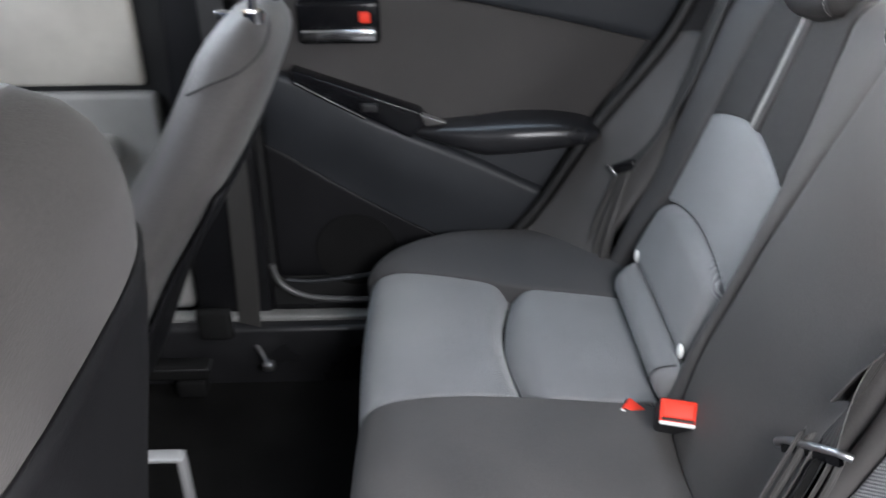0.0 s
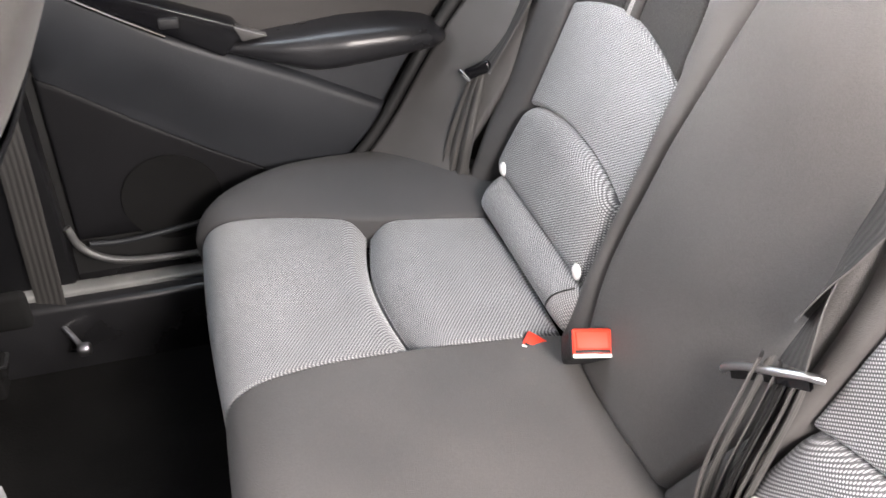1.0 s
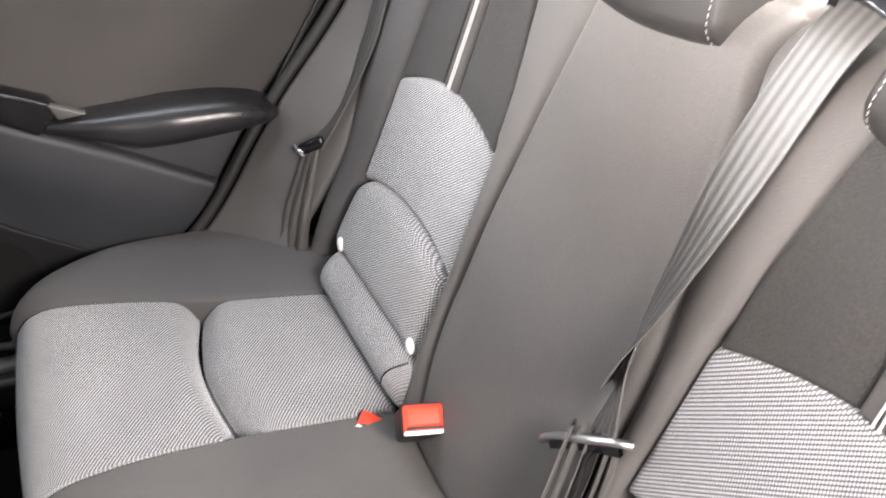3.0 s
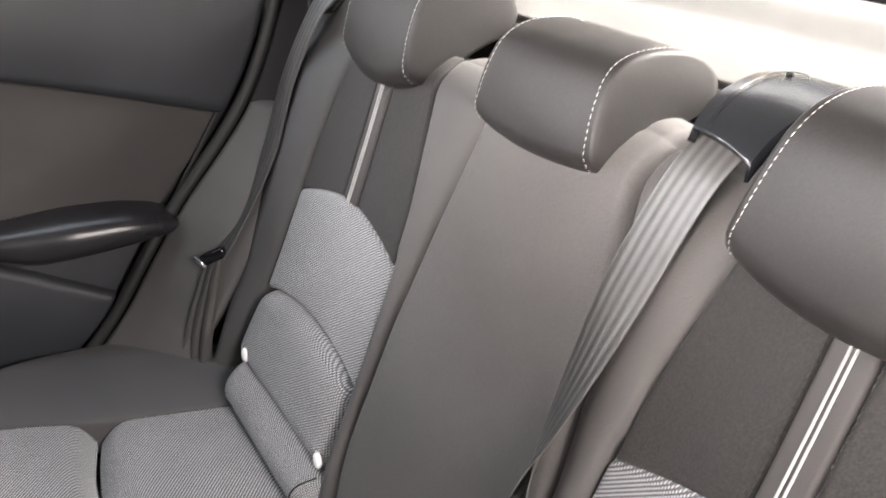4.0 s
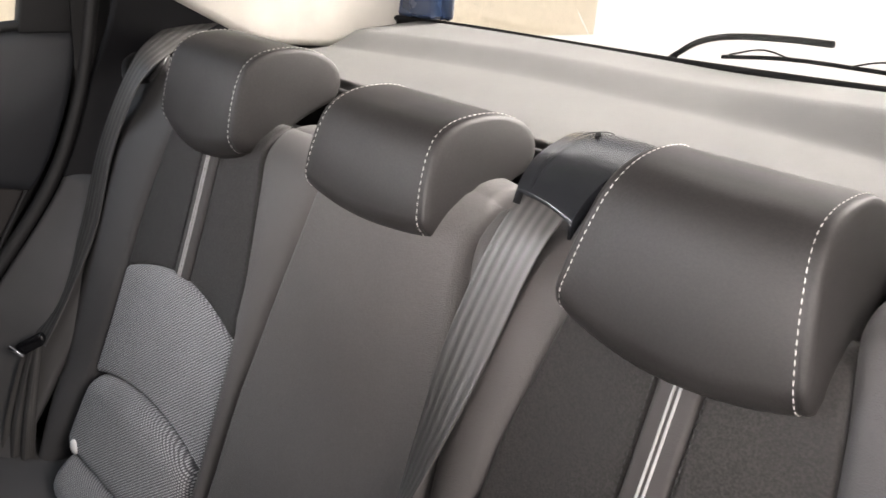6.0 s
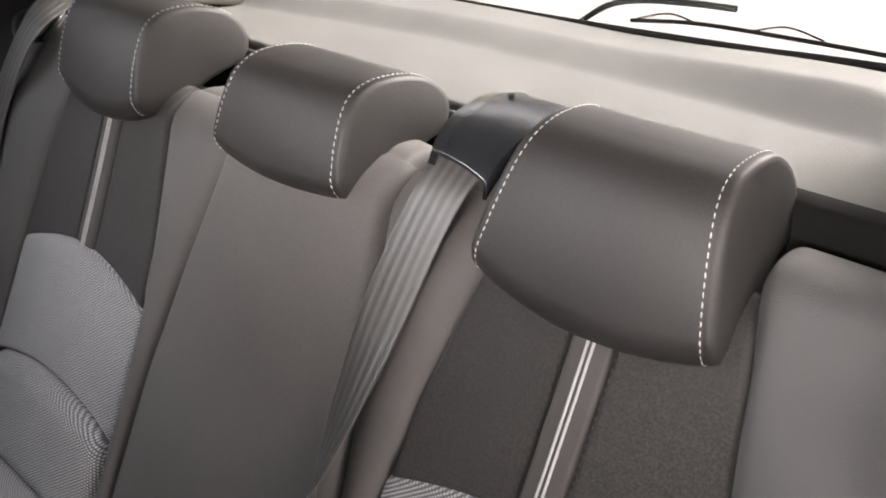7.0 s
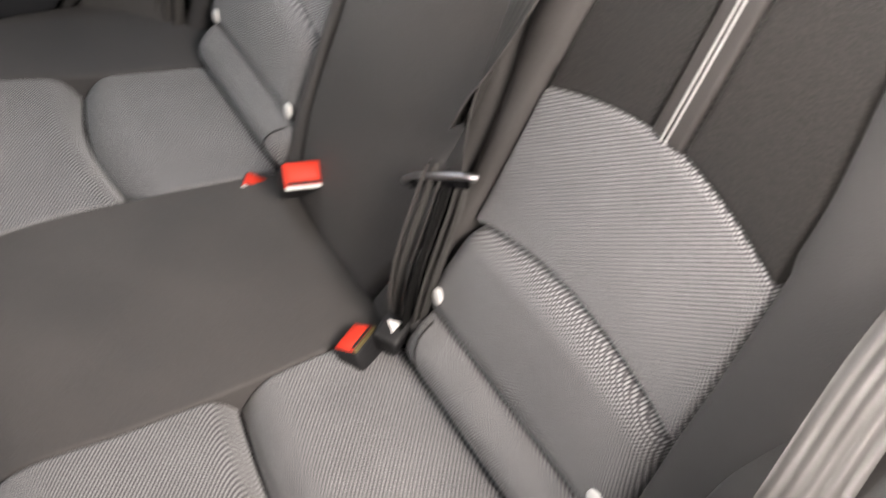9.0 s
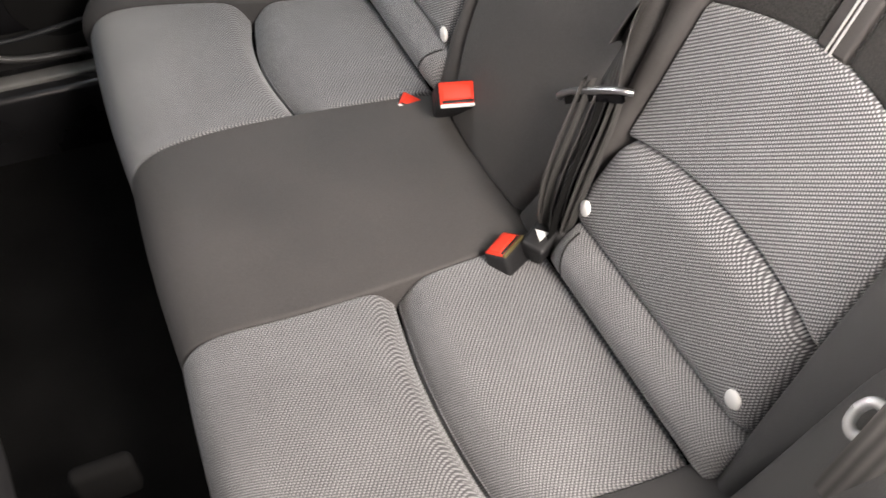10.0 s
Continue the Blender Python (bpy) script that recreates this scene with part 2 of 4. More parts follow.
def pad(base, normal, size, relief=None, nu=26, nv=26, radius=0.012, thick=0.05, keep=(1, 1, 1, 1)):
    """A soft panel: base(a, b) over the unit square, rounded off at the edges that keep names (left, right, bottom, top), with sides going in. keep scales the radius edge by edge."""
    w, h = size
    us, vs = steps(nu, min(radius / w, 0.3)), steps(nv, min(radius / h, 0.3))
    pts, uvs, back = [], [], []
    for b in vs:
        row, ur, br = [], [], []
        for a in us:
            p, nrm = Vector(base(a, b)), Vector(normal(a, b))
            drop = 0.0
            for d, k in zip((a * w, (1 - a) * w, b * h, (1 - b) * h), keep):
                if k:
                    q = 1 - min(d / (radius * k), 1)
                    drop += radius * k * (1 - math.sqrt(max(1 - q * q, 0)))
            drop = min(drop, radius * 1.2)
            lift = (relief(a, b) if relief else 0) - drop
            row.append(p + nrm * lift)
            ur.append((a * w * K, b * h * K))
            br.append(p - nrm * thick)
        pts.append(row), uvs.append(ur), back.append(br)
    bm = sheet(pts, uvs)
    bm.verts.ensure_lookup_table()
    m, n = len(us), len(vs)
    loop = [(0, j) for j in range(m)] + [(i, m - 1) for i in range(1, n)] + [(n - 1, j) for j in range(m - 2, -1, -1)] + [(i, 0) for i in range(n - 2, 0, -1)]
    front = [bm.verts[i * m + j] for i, j in loop]
    rear = [bm.verts.new(back[i][j]) for i, j in loop]
    for k in range(len(loop)):
        q = (k + 1) % len(loop)
        bm.faces.new((front[k], rear[k], rear[q], front[q]))
    return bm


def box(lo, hi, bevel=0.0, segments=2, m=None):
    bm = bmesh.new()
    bmesh.ops.create_cube(bm, size=1)
    for v in bm.verts:
        v.co = Vector([lerp(lo[k], hi[k], v.co[k] + 0.5) for k in range(3)])
    if bevel:
        bmesh.ops.bevel(bm, geom=bm.edges[:], offset=bevel, segments=segments, affect="EDGES", profile=0.5)
    if m:
        bm.transform(m)
    return bm


def prism(outline, axis, lo, hi, bevel=0.0):
    """An outline of (p, q) pairs pushed along an axis (0: x, the outline in y, z; 1: y, in x, z; 2: z, in x, y)."""
    bm = bmesh.new()

    def at(p, q, r):
        return ((r, p, q), (p, r, q), (p, q, r))[axis]

    a = [bm.verts.new(at(p, q, lo)) for p, q in outline]
    b = [bm.verts.new(at(p, q, hi)) for p, q in outline]
    bm.faces.new(a), bm.faces.new(b[::-1])
    for i in range(len(a)):
        j = (i + 1) % len(a)
        bm.faces.new((a[i], b[i], b[j], a[j]))
    if bevel:
        bmesh.ops.bevel(bm, geom=bm.edges[:], offset=bevel, segments=2, affect="EDGES", profile=0.5)
    return bm


def smooth_path(points, n):
    """Catmull-Rom through points, n samples."""
    p = [np.array(q, float) for q in points]
    p = [2 * p[0] - p[1]] + p + [2 * p[-1] - p[-2]]
    out = []
    for t in np.linspace(0, len(points) - 1, n):
        i = min(int(t), len(points) - 2)
        f = t - i
        a, b, c, d = p[i : i + 4]
        out.append(0.5 * (2 * b + (c - a) * f + (2 * a - 5 * b + 4 * c - d) * f**2 + (3 * b - a - 3 * c + d) * f**3))
    return out


def tube(points, radius, n=40, sides=8, bm=None):
    path = [Vector(q) for q in smooth_path(points, n)]
    rows = []
    for i, p in enumerate(path):
        t = (path[min(i + 1, n - 1)] - path[max(i - 1, 0)]).normalized()
        a = t.orthogonal().normalized() if i == 0 else (side - t * side.dot(t)).normalized()
        side, c = a, t.cross(a)
        rows.append([p + radius * (math.cos(k * math.tau / sides) * a + math.sin(k * math.tau / sides) * c) for k in range(sides)])
    made = sheet(rows, closed_u=True)
    made.verts.ensure_lookup_table()
    made.faces.new(made.verts[:sides]), made.faces.new(made.verts[-sides:])
    return made


def ribbon(centres, sides, width, thick=0.0016, n=60, camber=0.0):
    """A flat band along a path, with the direction of its width at each point."""
    ps, ws = smooth_path(centres, n), smooth_path(sides, n)
    rows, uvs, run = [], [], 0.0
    for i in range(n):
        p, w = Vector(ps[i]), Vector(ws[i]).normalized()
        t = Vector(ps[min(i + 1, n - 1)]) - Vector(ps[max(i - 1, 0)])
        nrm = w.cross(t).normalized()
        run += (Vector(ps[i]) - Vector(ps[max(i - 1, 0)])).length
        ring, ur = [], []
        for k in range(9):
            f = k / 8 * 2 - 1
            ring.append(p + w * f * width / 2 + nrm * (thick / 2 + camber * (1 - f * f)))
            ur.append(((f + 1) / 2, run * K))
        for k in range(8, -1, -1):
            f = k / 8 * 2 - 1
            ring.append(p + w * f * width / 2 + nrm * (-thick / 2 + camber * (1 - f * f)))
            ur.append(((f + 1) / 2, run * K))
        rows.append(ring), uvs.append(ur)
    bm = sheet(rows, uvs, closed_u=True)
    return bm


def dashes(points, length, gap, radius, lift=(0, 0, 0)):
    """A row of stitches along a path."""
    path = [Vector(q) + Vector(lift) for q in smooth_path(points, 200)]
    bm, run, on = bmesh.new(), 0.0, 0.0
    total = [0.0]
    for a, b in zip(path, path[1:]):
        total.append(total[-1] + (b - a).length)
    pos = 0.0
    while pos + length < total[-1]:
        ends = []
        for q in (pos, pos + length):
            i = int(np.searchsorted(total, q)) - 1
            i = max(0, min(i, len(path) - 2))
            f = (q - total[i]) / max(total[i + 1] - total[i], 1e-9)
            ends.append(path[i].lerp(path[i + 1], f))
        t = (ends[1] - ends[0]).normalized()
        a = t.orthogonal().normalized()
        c = t.cross(a)
        ring = []
        for e, r in ((ends[0], 0.55), (ends[0].lerp(ends[1], 0.25), 1), (ends[0].lerp(ends[1], 0.75), 1), (ends[1], 0.55)):
            ring.append([bm.verts.new(e + radius * r * (math.cos(k * math.tau / 5) * a + math.sin(k * math.tau / 5) * c)) for k in range(5)])
        for r0, r1 in zip(ring, ring[1:]):
            for k in range(5):
                bm.faces.new((r0[k], r0[(k + 1) % 5], r1[(k + 1) % 5], r1[k]))
        bm.faces.new(ring[0]), bm.faces.new(ring[-1])
        pos += length + gap
    return bm


# ---- outside ----
ground = tagged(part("ground", box((-400, -400, -0.42), (400, 400, -0.32)), TARMAC), "pale worn concrete yard around the parked car", "ground", kind="structure")
tagged(part("wall_beside", box((9, -13, -0.32), (9.5, 16, 4.5)), RENDERED), "cream rendered wall of a building beside the car", "wall", kind="structure")
# low dark wall out of view, added to cut sky light through the doorway
tagged(part("wall_blocker", box((-1.55, -5.0, -0.32), (-1.40, 5.0, 1.0)), GREYWALL), "unseen low dark wall added to block light at the open doorway", "wall", kind="structure")

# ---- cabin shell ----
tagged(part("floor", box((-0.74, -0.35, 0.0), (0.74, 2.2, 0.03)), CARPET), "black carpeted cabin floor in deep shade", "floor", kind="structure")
tagged(part("ceiling", box((-0.62, -0.50, 1.30), (0.62, 1.5, 1.34), 0.01), LINING), "pale fabric roof lining over the cabin", "ceiling", kind="structure")

# rear seat back: plan curve of its face, from the cushion up and over the top
PROFILE = [(0.30, 0.02), (0.33, 0.012), (0.43, -0.021), (0.515, -0.060), (0.60, -0.088), (0.69, -0.116), (0.80, -0.148), (0.88, -0.170), (0.93, -0.184)]
OVER = [(-0.184, 0.93), (-0.196, 0.957), (-0.218, 0.972), (-0.25, 0.976), (-0.285, 0.972)]
face_y = curve(PROFILE)
over_pts = smooth_path([(y, z, 0) for y, z in OVER], 40)


def back_at(l):
    """y and z of the seat back at height l; past 0.93 it rolls over the top."""
    if l <= 0.93:
        return face_y(l), l
    f = min((l - 0.93) / 0.12, 1) * 39
    i = min(int(f), 38)
    q = lerp(over_pts[i], over_pts[i + 1], f - i)
    return float(q[0]), float(q[1])


def back_normal(l):
    (y0, z0), (y1, z1) = back_at(l - 0.006), back_at(l + 0.006)
    t = Vector((0, y1 - y0, z1 - z0)).normalized()
    return Vector((0, t.z, -t.y))


def back_pad(left, right, low, high, sink=0.038, **kw):
    """A panel of the seat back between two edge curves x(l), from low(a) to high(a); its top edge lies sink lower than the shoulders."""
    low_f = low if callable(low) else (lambda a: low)
    high_f = high if callable(high) else (lambda a: high)

    def base(a, b):
        l = lerp(low_f(a), high_f(a), b)
        y, z = back_at(l)
        return Vector((lerp(left(l), right(l), a), y, z)) - back_normal(l) * sink * ease((l - 0.90) / 0.07)

    def normal(a, b):
        return back_normal(lerp(low_f(a), high_f(a), b))

    mid = (low_f(0.5) + high_f(0.5)) / 2
    size = (abs(right(mid) - left(mid)), high_f(0.5) - low_f(0.5))
    return pad(base, normal, size, **kw)


MID = 0.0105
seat_back = thing("rear_bench_seat", "charcoal rear bench seat with woven grey cloth panels", "bench seat")
cloth_in = curve([(0.36, 0.18), (0.41, 0.175), (0.52, 0.160), (0.60, 0.156), (0.69, 0.151), (0.73, 0.148)])
panel_half = curve([(0.66, 0.150), (0.70, 0.146), (0.76, 0.142), (0.82, 0.130), (0.88, 0.118), (0.95, 0.100), (1.05, 0.095)])
side_half = lambda l: cloth_in(l) if l < 0.70 else panel_half(l)
centre_half = curve([(0.33, 0.105), (0.40, 0.128), (0.45, 0.150), (0.50, 0.164), (0.63, 0.163), (0.77, 0.143), (0.90, 0.117), (0.96, 0.108), (1.06, 0.105)])
outer_edge = curve([(0.33, 0.215), (0.42, 0.232), (0.50, 0.256), (0.58, 0.282), (0.70, 0.292), (0.76, 0.287), (0.85, 0.278), (0.92, 0.268), (0.97, 0.255), (1.06, 0.25)])

for sign in (1, -1):
    cx = MID + sign * 0.3535
    at = lambda s: cx + sign * s
    arch = lambda a: 0.518 + 0.028 * (1 - (2 * a - 1) ** 2)
    crown = lambda a: 0.684 + 0.034 * (1 - abs(2 * a - 1) ** 1.8)
    left, right = (lambda l: at(-cloth_in(l))), (lambda l: at(cloth_in(l)))
    part("lumbar_panel", back_pad(left, right, 0.398, arch, relief=lambda a, b: 0.006 + 0.017 * math.sin(math.pi * a) ** 0.6 * ease(b * 1.15), radius=0.032), CLOTH, seat_back, "two-tone grey woven cloth")
    part("cloth_panel", back_pad(left, right, arch, crown, relief=lambda a, b: 0.004 * math.sin(math.pi * a), radius=0.009), CLOTH, seat_back, "two-tone grey woven cloth")
    for lo, hi in ((-1, -0.14), (0.14, 1)):
        e0 = (lambda l, q=lo: at(panel_half(l) * q if abs(q) == 1 else math.copysign(0.020, q)))
        e1 = (lambda l, q=hi: at(panel_half(l) * q if abs(q) == 1 else math.copysign(0.020, q)))
        cr = (lambda a, lo=lo, hi=hi: crown((lerp(lo, hi, a) + 1) / 2))
        part("upper_panel", back_pad(e0, e1, cr, 0.985, radius=0.006), SUEDE, seat_back, "dark brushed fabric")
    part("centre_band", back_pad(lambda l: at(-0.0185), lambda l: at(0.0185), 0.716, 1.0, radius=0.005, nu=6, relief=lambda a, b: 0.002), BAND, seat_back)
    for off in (-0.0026, 0.0026):
        line = []
        for l in np.linspace(0.716, 0.96, 12):
            y, z = back_at(l)
            q = Vector((at(off), y, z)) + back_normal(l) * 0.003
            line.append(q)
        part("piping", tube(line, 0.00125, 30, 6), PIPING, seat_back, "silver piping")
    for off in (-0.022, 0.022):
        line = []
        for l in np.linspace(0.722, 0.96, 12):
            y, z = back_at(l)
            line.append(Vector((at(off), y, z)) + back_normal(l) * 0.0004)
        part("stitching", dashes(line, 0.0050, 0.003, 0.0009), BLACKTHREAD, seat_back, "black stitching")
    inner_in = lambda l: at(-side_half(l))
    inner_out = lambda l: MID + sign * centre_half(l)
    part("inner_bolster", back_pad(inner_out, inner_in, 0.335, 1.05, relief=lambda a, b: 0.010 * math.sin(math.pi * a) ** 0.7 * (1 - 0.8 * ease((b - 0.70) / 0.14)), nu=8, nv=50, radius=0.009), INNER, seat_back)
    part("outer_bolster", back_pad(lambda l: at(side_half(l)), lambda l: at(outer_edge(l)), 0.335, 1.05, relief=lambda a, b: 0.018 * math.sin(math.pi * min(a * 1.05, 1)) ** 0.8 * (1 - ease((b - 0.70) / 0.14)) - 0.008 * ease((b - 0.70) / 0.14), nu=14, nv=50, radius=0.012, thick=0.10, sink=0.0), SIDEFABRIC, seat_back)
    for s in (-0.142, 0.142):
        y, z = back_at(0.431 if sign < 0 else 0.421)
        bm = bmesh.new()
        bmesh.ops.create_uvsphere(bm, u_segments=16, v_segments=8, radius=0.0125)
        bm.transform(Matrix.Translation((at(s) - (0.015 if sign > 0 else 0), y + 0.006, z)) @ Matrix.Diagonal((0.85, 0.42, 1, 1)))
        part("anchor_button", bm, WHITE, seat_back, "white child-seat anchor marker button")
part("centre_panel", back_pad(lambda l: MID + centre_half(l), lambda l: MID - centre_half(l), 0.335, 1.05, relief=lambda a, b: 0.010 + 0.008 * math.sin(math.pi * a), nu=24, nv=60, radius=0.018), FABRIC, seat_back, "plain charcoal centre panel")
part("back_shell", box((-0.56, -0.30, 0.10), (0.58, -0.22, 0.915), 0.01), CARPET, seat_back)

# ---- rear seat cushion ----
cushion = seat_back
CUSH = [(-0.06, 0.338), (0.0, 0.344), (0.10, 0.352), (0.21, 0.357), (0.33, 0.361), (0.41, 0.360), (0.447, 0.350), (0.468, 0.330), (0.477, 0.300), (0.474, 0.24), (0.462, 0.16), (0.455, 0.08)]
cush_pts = smooth_path([(y, z, 0) for y, z in CUSH], 120)
cush_len = [0.0]
for a, b in zip(cush_pts, cush_pts[1:]):
    cush_len.append(cush_len[-1] + float(np.linalg.norm(b - a)))


def cush_at(l):
    """y and z of the cushion at l along its curve, counted as y while it is flat."""
    run = l + 0.06
    i = max(0, min(int(np.searchsorted(cush_len, run)) - 1, 118))
    f = (run - cush_len[i]) / (cush_len[i + 1] - cush_len[i])
    q = cush_pts[i] + (cush_pts[i + 1] - cush_pts[i]) * f
    return float(q[0]), float(q[1])


def cush_normal(l):
    (y0, z0), (y1, z1) = cush_at(l - 0.004), cush_at(l + 0.004)
    t = Vector((0, y1 - y0, z1 - z0)).normalized()
    return Vector((0, -t.z, t.y))


def cush_pad(left, right, low, high, **kw):
    low_f = low if callable(low) else (lambda a: low)
    high_f = high if callable(high) else (lambda a: high)

    def base(a, b):
        l = lerp(low_f(a), high_f(a), b)
        y, z = cush_at(l)
        return (lerp(left(l), right(l), a), y, z)

    mid = (low_f(0.5) + high_f(0.5)) / 2
    return pad(base, lambda a, b: cush_normal(lerp(low_f(a), high_f(a), b)), (abs(right(mid) - left(mid)), high_f(0.5) - low_f(0.5)), **kw)


CL = 0.70
pad_in = curve([(-0.06, 0.165), (0.10, 0.167), (0.21, 0.176), (0.34, 0.178), (0.42, 0.170), (0.48, 0.163), (0.72, 0.163)])
pad_out = curve([(-0.06, 0.455), (0.02, 0.462), (0.13, 0.475), (0.21, 0.487), (0.30, 0.515), (0.37, 0.532), (0.44, 0.545), (0.50, 0.552), (0.72, 0.555)])
edge_out = curve([(-0.06, 0.60), (0.03, 0.675), (0.10, 0.697), (0.18, 0.704), (0.28, 0.692), (0.36, 0.665), (0.42, 0.628), (0.47, 0.592), (0.52, 0.572), (0.72, 0.565)])
for sign in (1, -1):
    i = lambda l: MID + sign * pad_in(l)
    o = lambda l: MID + sign * (pad_out(l) + (0.045 * ease((0.30 - l) / 0.30) if sign < 0 else 0))
    e = lambda l: MID + sign * edge_out(l)
    seam = lambda a: 0.213 + (0.024 if sign > 0 else 0.016) * math.sin(math.pi * a)
    part("front_pad", cush_pad(i, o, lambda a: seam(a) + 0.003, CL, radius=0.014, keep=(0.4, 0.5, 1.7, 1), nu=34, nv=70, relief=lambda a, b: 0.006 * math.sin(math.pi * a) - 0.020 * math.exp(-(b * 0.48 / 0.022) ** 2)), SEATCLOTH, cushion, "two-tone grey woven cloth")
    part("rear_pad", cush_pad(i, o, 0.012, lambda a: seam(a) - 0.003, radius=0.014, keep=(0.4, 0.5, 1.3, 1.7), nu=34, nv=34, relief=lambda a, b: 0.005 * math.sin(math.pi * a) - 0.022 * math.exp(-((1 - b) * 0.2 / 0.022) ** 2)), SEATCLOTH, cushion, "two-tone grey woven cloth")
    def roll(a, b):
        puff = 0.024 * math.sin(math.pi * b) ** 0.65 * min(1.0, (a * 12) ** 0.5, ((1 - a) * 12) ** 0.5)
        return (lerp(MID + sign * (0.160 if sign > 0 else 0.205), MID + sign * (0.490 if sign > 0 else 0.537), a), 0.020 - 0.036 * b + 0.85 * puff, 0.352 + 0.056 * b + 0.526 * puff)

    part("rear_roll", pad(roll, lambda a, b: (0, 0.85, 0.526), (0.31, 0.08), radius=0.008, nu=34, nv=16, thick=0.03), SEATCLOTH, cushion, "two-tone grey woven cloth")
    seam_line = [Vector(roll(lerp(0.13, 0.05, b), b)) + Vector((0, 0.85, 0.526)) * 0.0005 for b in np.linspace(0.12, 0.9, 9)]
    part("end_seam", tube(seam_line, 0.0013, 30, 6), BLACKTHREAD, cushion, "dark seam near the roll's end")
    part("side_bolster", cush_pad(o, e, -0.055, CL, radius=0.022, keep=(0.25, 1, 1, 1), nu=22, nv=60, relief=lambda a, b: 0.030 * math.sin(math.pi * a * 0.9) * (1 if b < 0.5 else max(0.0, 1 - (b - 0.5) * 3)), thick=0.12), SIDEFABRIC, cushion)
part("corner_tuck", box((-0.206, -0.035, 0.335), (-0.150, 0.012, 0.394), 0.014, 3), SIDEFABRIC, cushion)
part("centre_pad", cush_pad(lambda l: MID + pad_in(l), lambda l: MID - pad_in(l), -0.055, CL, radius=0.012, keep=(0.4, 0.4, 1, 1), nu=26, nv=80, relief=lambda a, b: 0.004 * math.sin(math.pi * a) - 0.024 * math.exp(-(b * 0.755 / 0.06) ** 2)), FABRIC, cushion, "plain charcoal centre pad")
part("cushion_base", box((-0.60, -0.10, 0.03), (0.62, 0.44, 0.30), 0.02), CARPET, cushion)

# ---- headrests ----
HEAD = [(-0.1515, 0.920), (-0.1525, 0.938), (-0.1560, 0.957), (-0.1615, 0.976), (-0.169, 0.993), (-0.181, 1.006), (-0.201, 1.015), (-0.230, 1.019), (-0.262, 1.018), (-0.293, 1.009), (-0.312, 0.993), (-0.316, 0.974), (-0.306, 0.957), (-0.281, 0.947), (-0.248, 0.933), (-0.219, 0.915), (-0.194, 0.900), (-0.164, 0.904)]


def headrest(cx, low_half, top_half, tall, drop=0.0, belly=0.020):
    """A headrest: a lofted pad between two stitched seams, with rounded side panels."""
    top_z = 0.907 - drop + 0.112 * tall
    head_half = lambda z: float(np.interp(z, [0.905, top_z - 0.008], [low_half, top_half]))
    profile = [(y, 0.907 - drop + (z - 0.907) * tall) for y, z in HEAD]
    rest = thing("headrest", "charcoal leatherette headrest with pale contrast stitching on the seat back", "headrest", "rear headrests")
    ring = [(float(q[0]), float(q[1])) for q in smooth_path([(y, z, 0) for y, z in profile] + [(*profile[0], 0)], 61)[:-1]]
    cyz = (-0.235, 0.5 * (0.945 + top_z))
    rows = []
    for f in np.linspace(-1, 1, 25):
        row = []
        for y, z in ring:
            low = max(0.0, min(1.0, (0.965 - z) / 0.05)) * (1 if y > -0.215 else max(0.0, 1 - (-0.215 - y) / 0.05))
            tuck = 0.0015 * max(0.0, (abs(f) - 0.9) * 10) ** 2
            yy, zz = lerp(y, cyz[0], tuck * 8), lerp(z, cyz[1], tuck * 8)
            row.append((cx + f * head_half(z), yy + 0.006 * (1 - f * f) * (1 if y > -0.2 else 0), zz - belly * low * (1 - f * f)))
        rows.append(row)
    part("pad", sheet(rows, closed_u=True), HIDE, rest)
    for sgn in (-1, 1):
        layers = []
        for shrink, out in ((0.05, -0.008), (0.010, -0.0035), (0.004, -0.0005), (0.012, 0.0022), (0.04, 0.0045), (0.15, 0.006), (0.6, 0.007), (0.999, 0.007)):
            layers.append([(cx + sgn * (head_half(lerp(z, cyz[1], shrink)) + out), lerp(y, cyz[0], shrink), lerp(z, cyz[1], shrink)) for y, z in ring])
        part("side_panel", sheet(layers, closed_u=True), HIDE, rest)
        line = [(cx + sgn * (head_half(z) - 0.0035), y, z) for y, z in profile[16:] + profile[:10]]
        lifted = []
        for x, y, z in line:
            d = Vector((0, y - cyz[0], z - cyz[1])).normalized()
            lifted.append((x, y + d.y * 0.0008, z + d.z * 0.0008))
        part("stitching", dashes(lifted, 0.0042, 0.0026, 0.00042), THREAD, rest, "pale contrast stitching")
        part("post", tube([(cx + sgn * 0.05, -0.238, 0.93), (cx + sgn * 0.05, -0.243, 0.975)], 0.006, 6, 10), CHROME, rest, "steel post")
    return rest


headrest(0.371, 0.089, 0.085, 1.08)
headrest(0.032, 0.096, 0.083, 0.96, 0.0, 0.008)
headrest(-0.331, 0.104, 0.079, 1.18, 0.008, 0.018)

# ---- far rear door ----
door = thing("rear_door", "closed dark grey rear door with padded armrest and switch panel", "door")
rear_y = curve([(0.22, 0.30), (0.30, 0.235), (0.41, 0.145), (0.52, 0.085), (0.61, 0.030), (0.70, -0.040), (0.78, -0.092), (0.86, -0.122), (0.92, -0.140), (1.02, -0.158), (1.30, -0.20)])
line_top = curve([(-0.20, 1.000), (-0.05, 0.995), (0.07, 0.977), (0.18, 0.959), (0.45, 0.925), (0.75, 0.895)])
line_mid = curve([(-0.20, 0.715), (-0.06, 0.747), (0.11, 0.788), (0.26, 0.820), (0.45, 0.850), (0.75, 0.870)])
line_low = curve([(0.05, 0.418), (0.125, 0.452), (0.175, 0.476), (0.28, 0.529), (0.39, 0.576), (0.48, 0.617), (0.60, 0.688), (0.72, 0.735)])
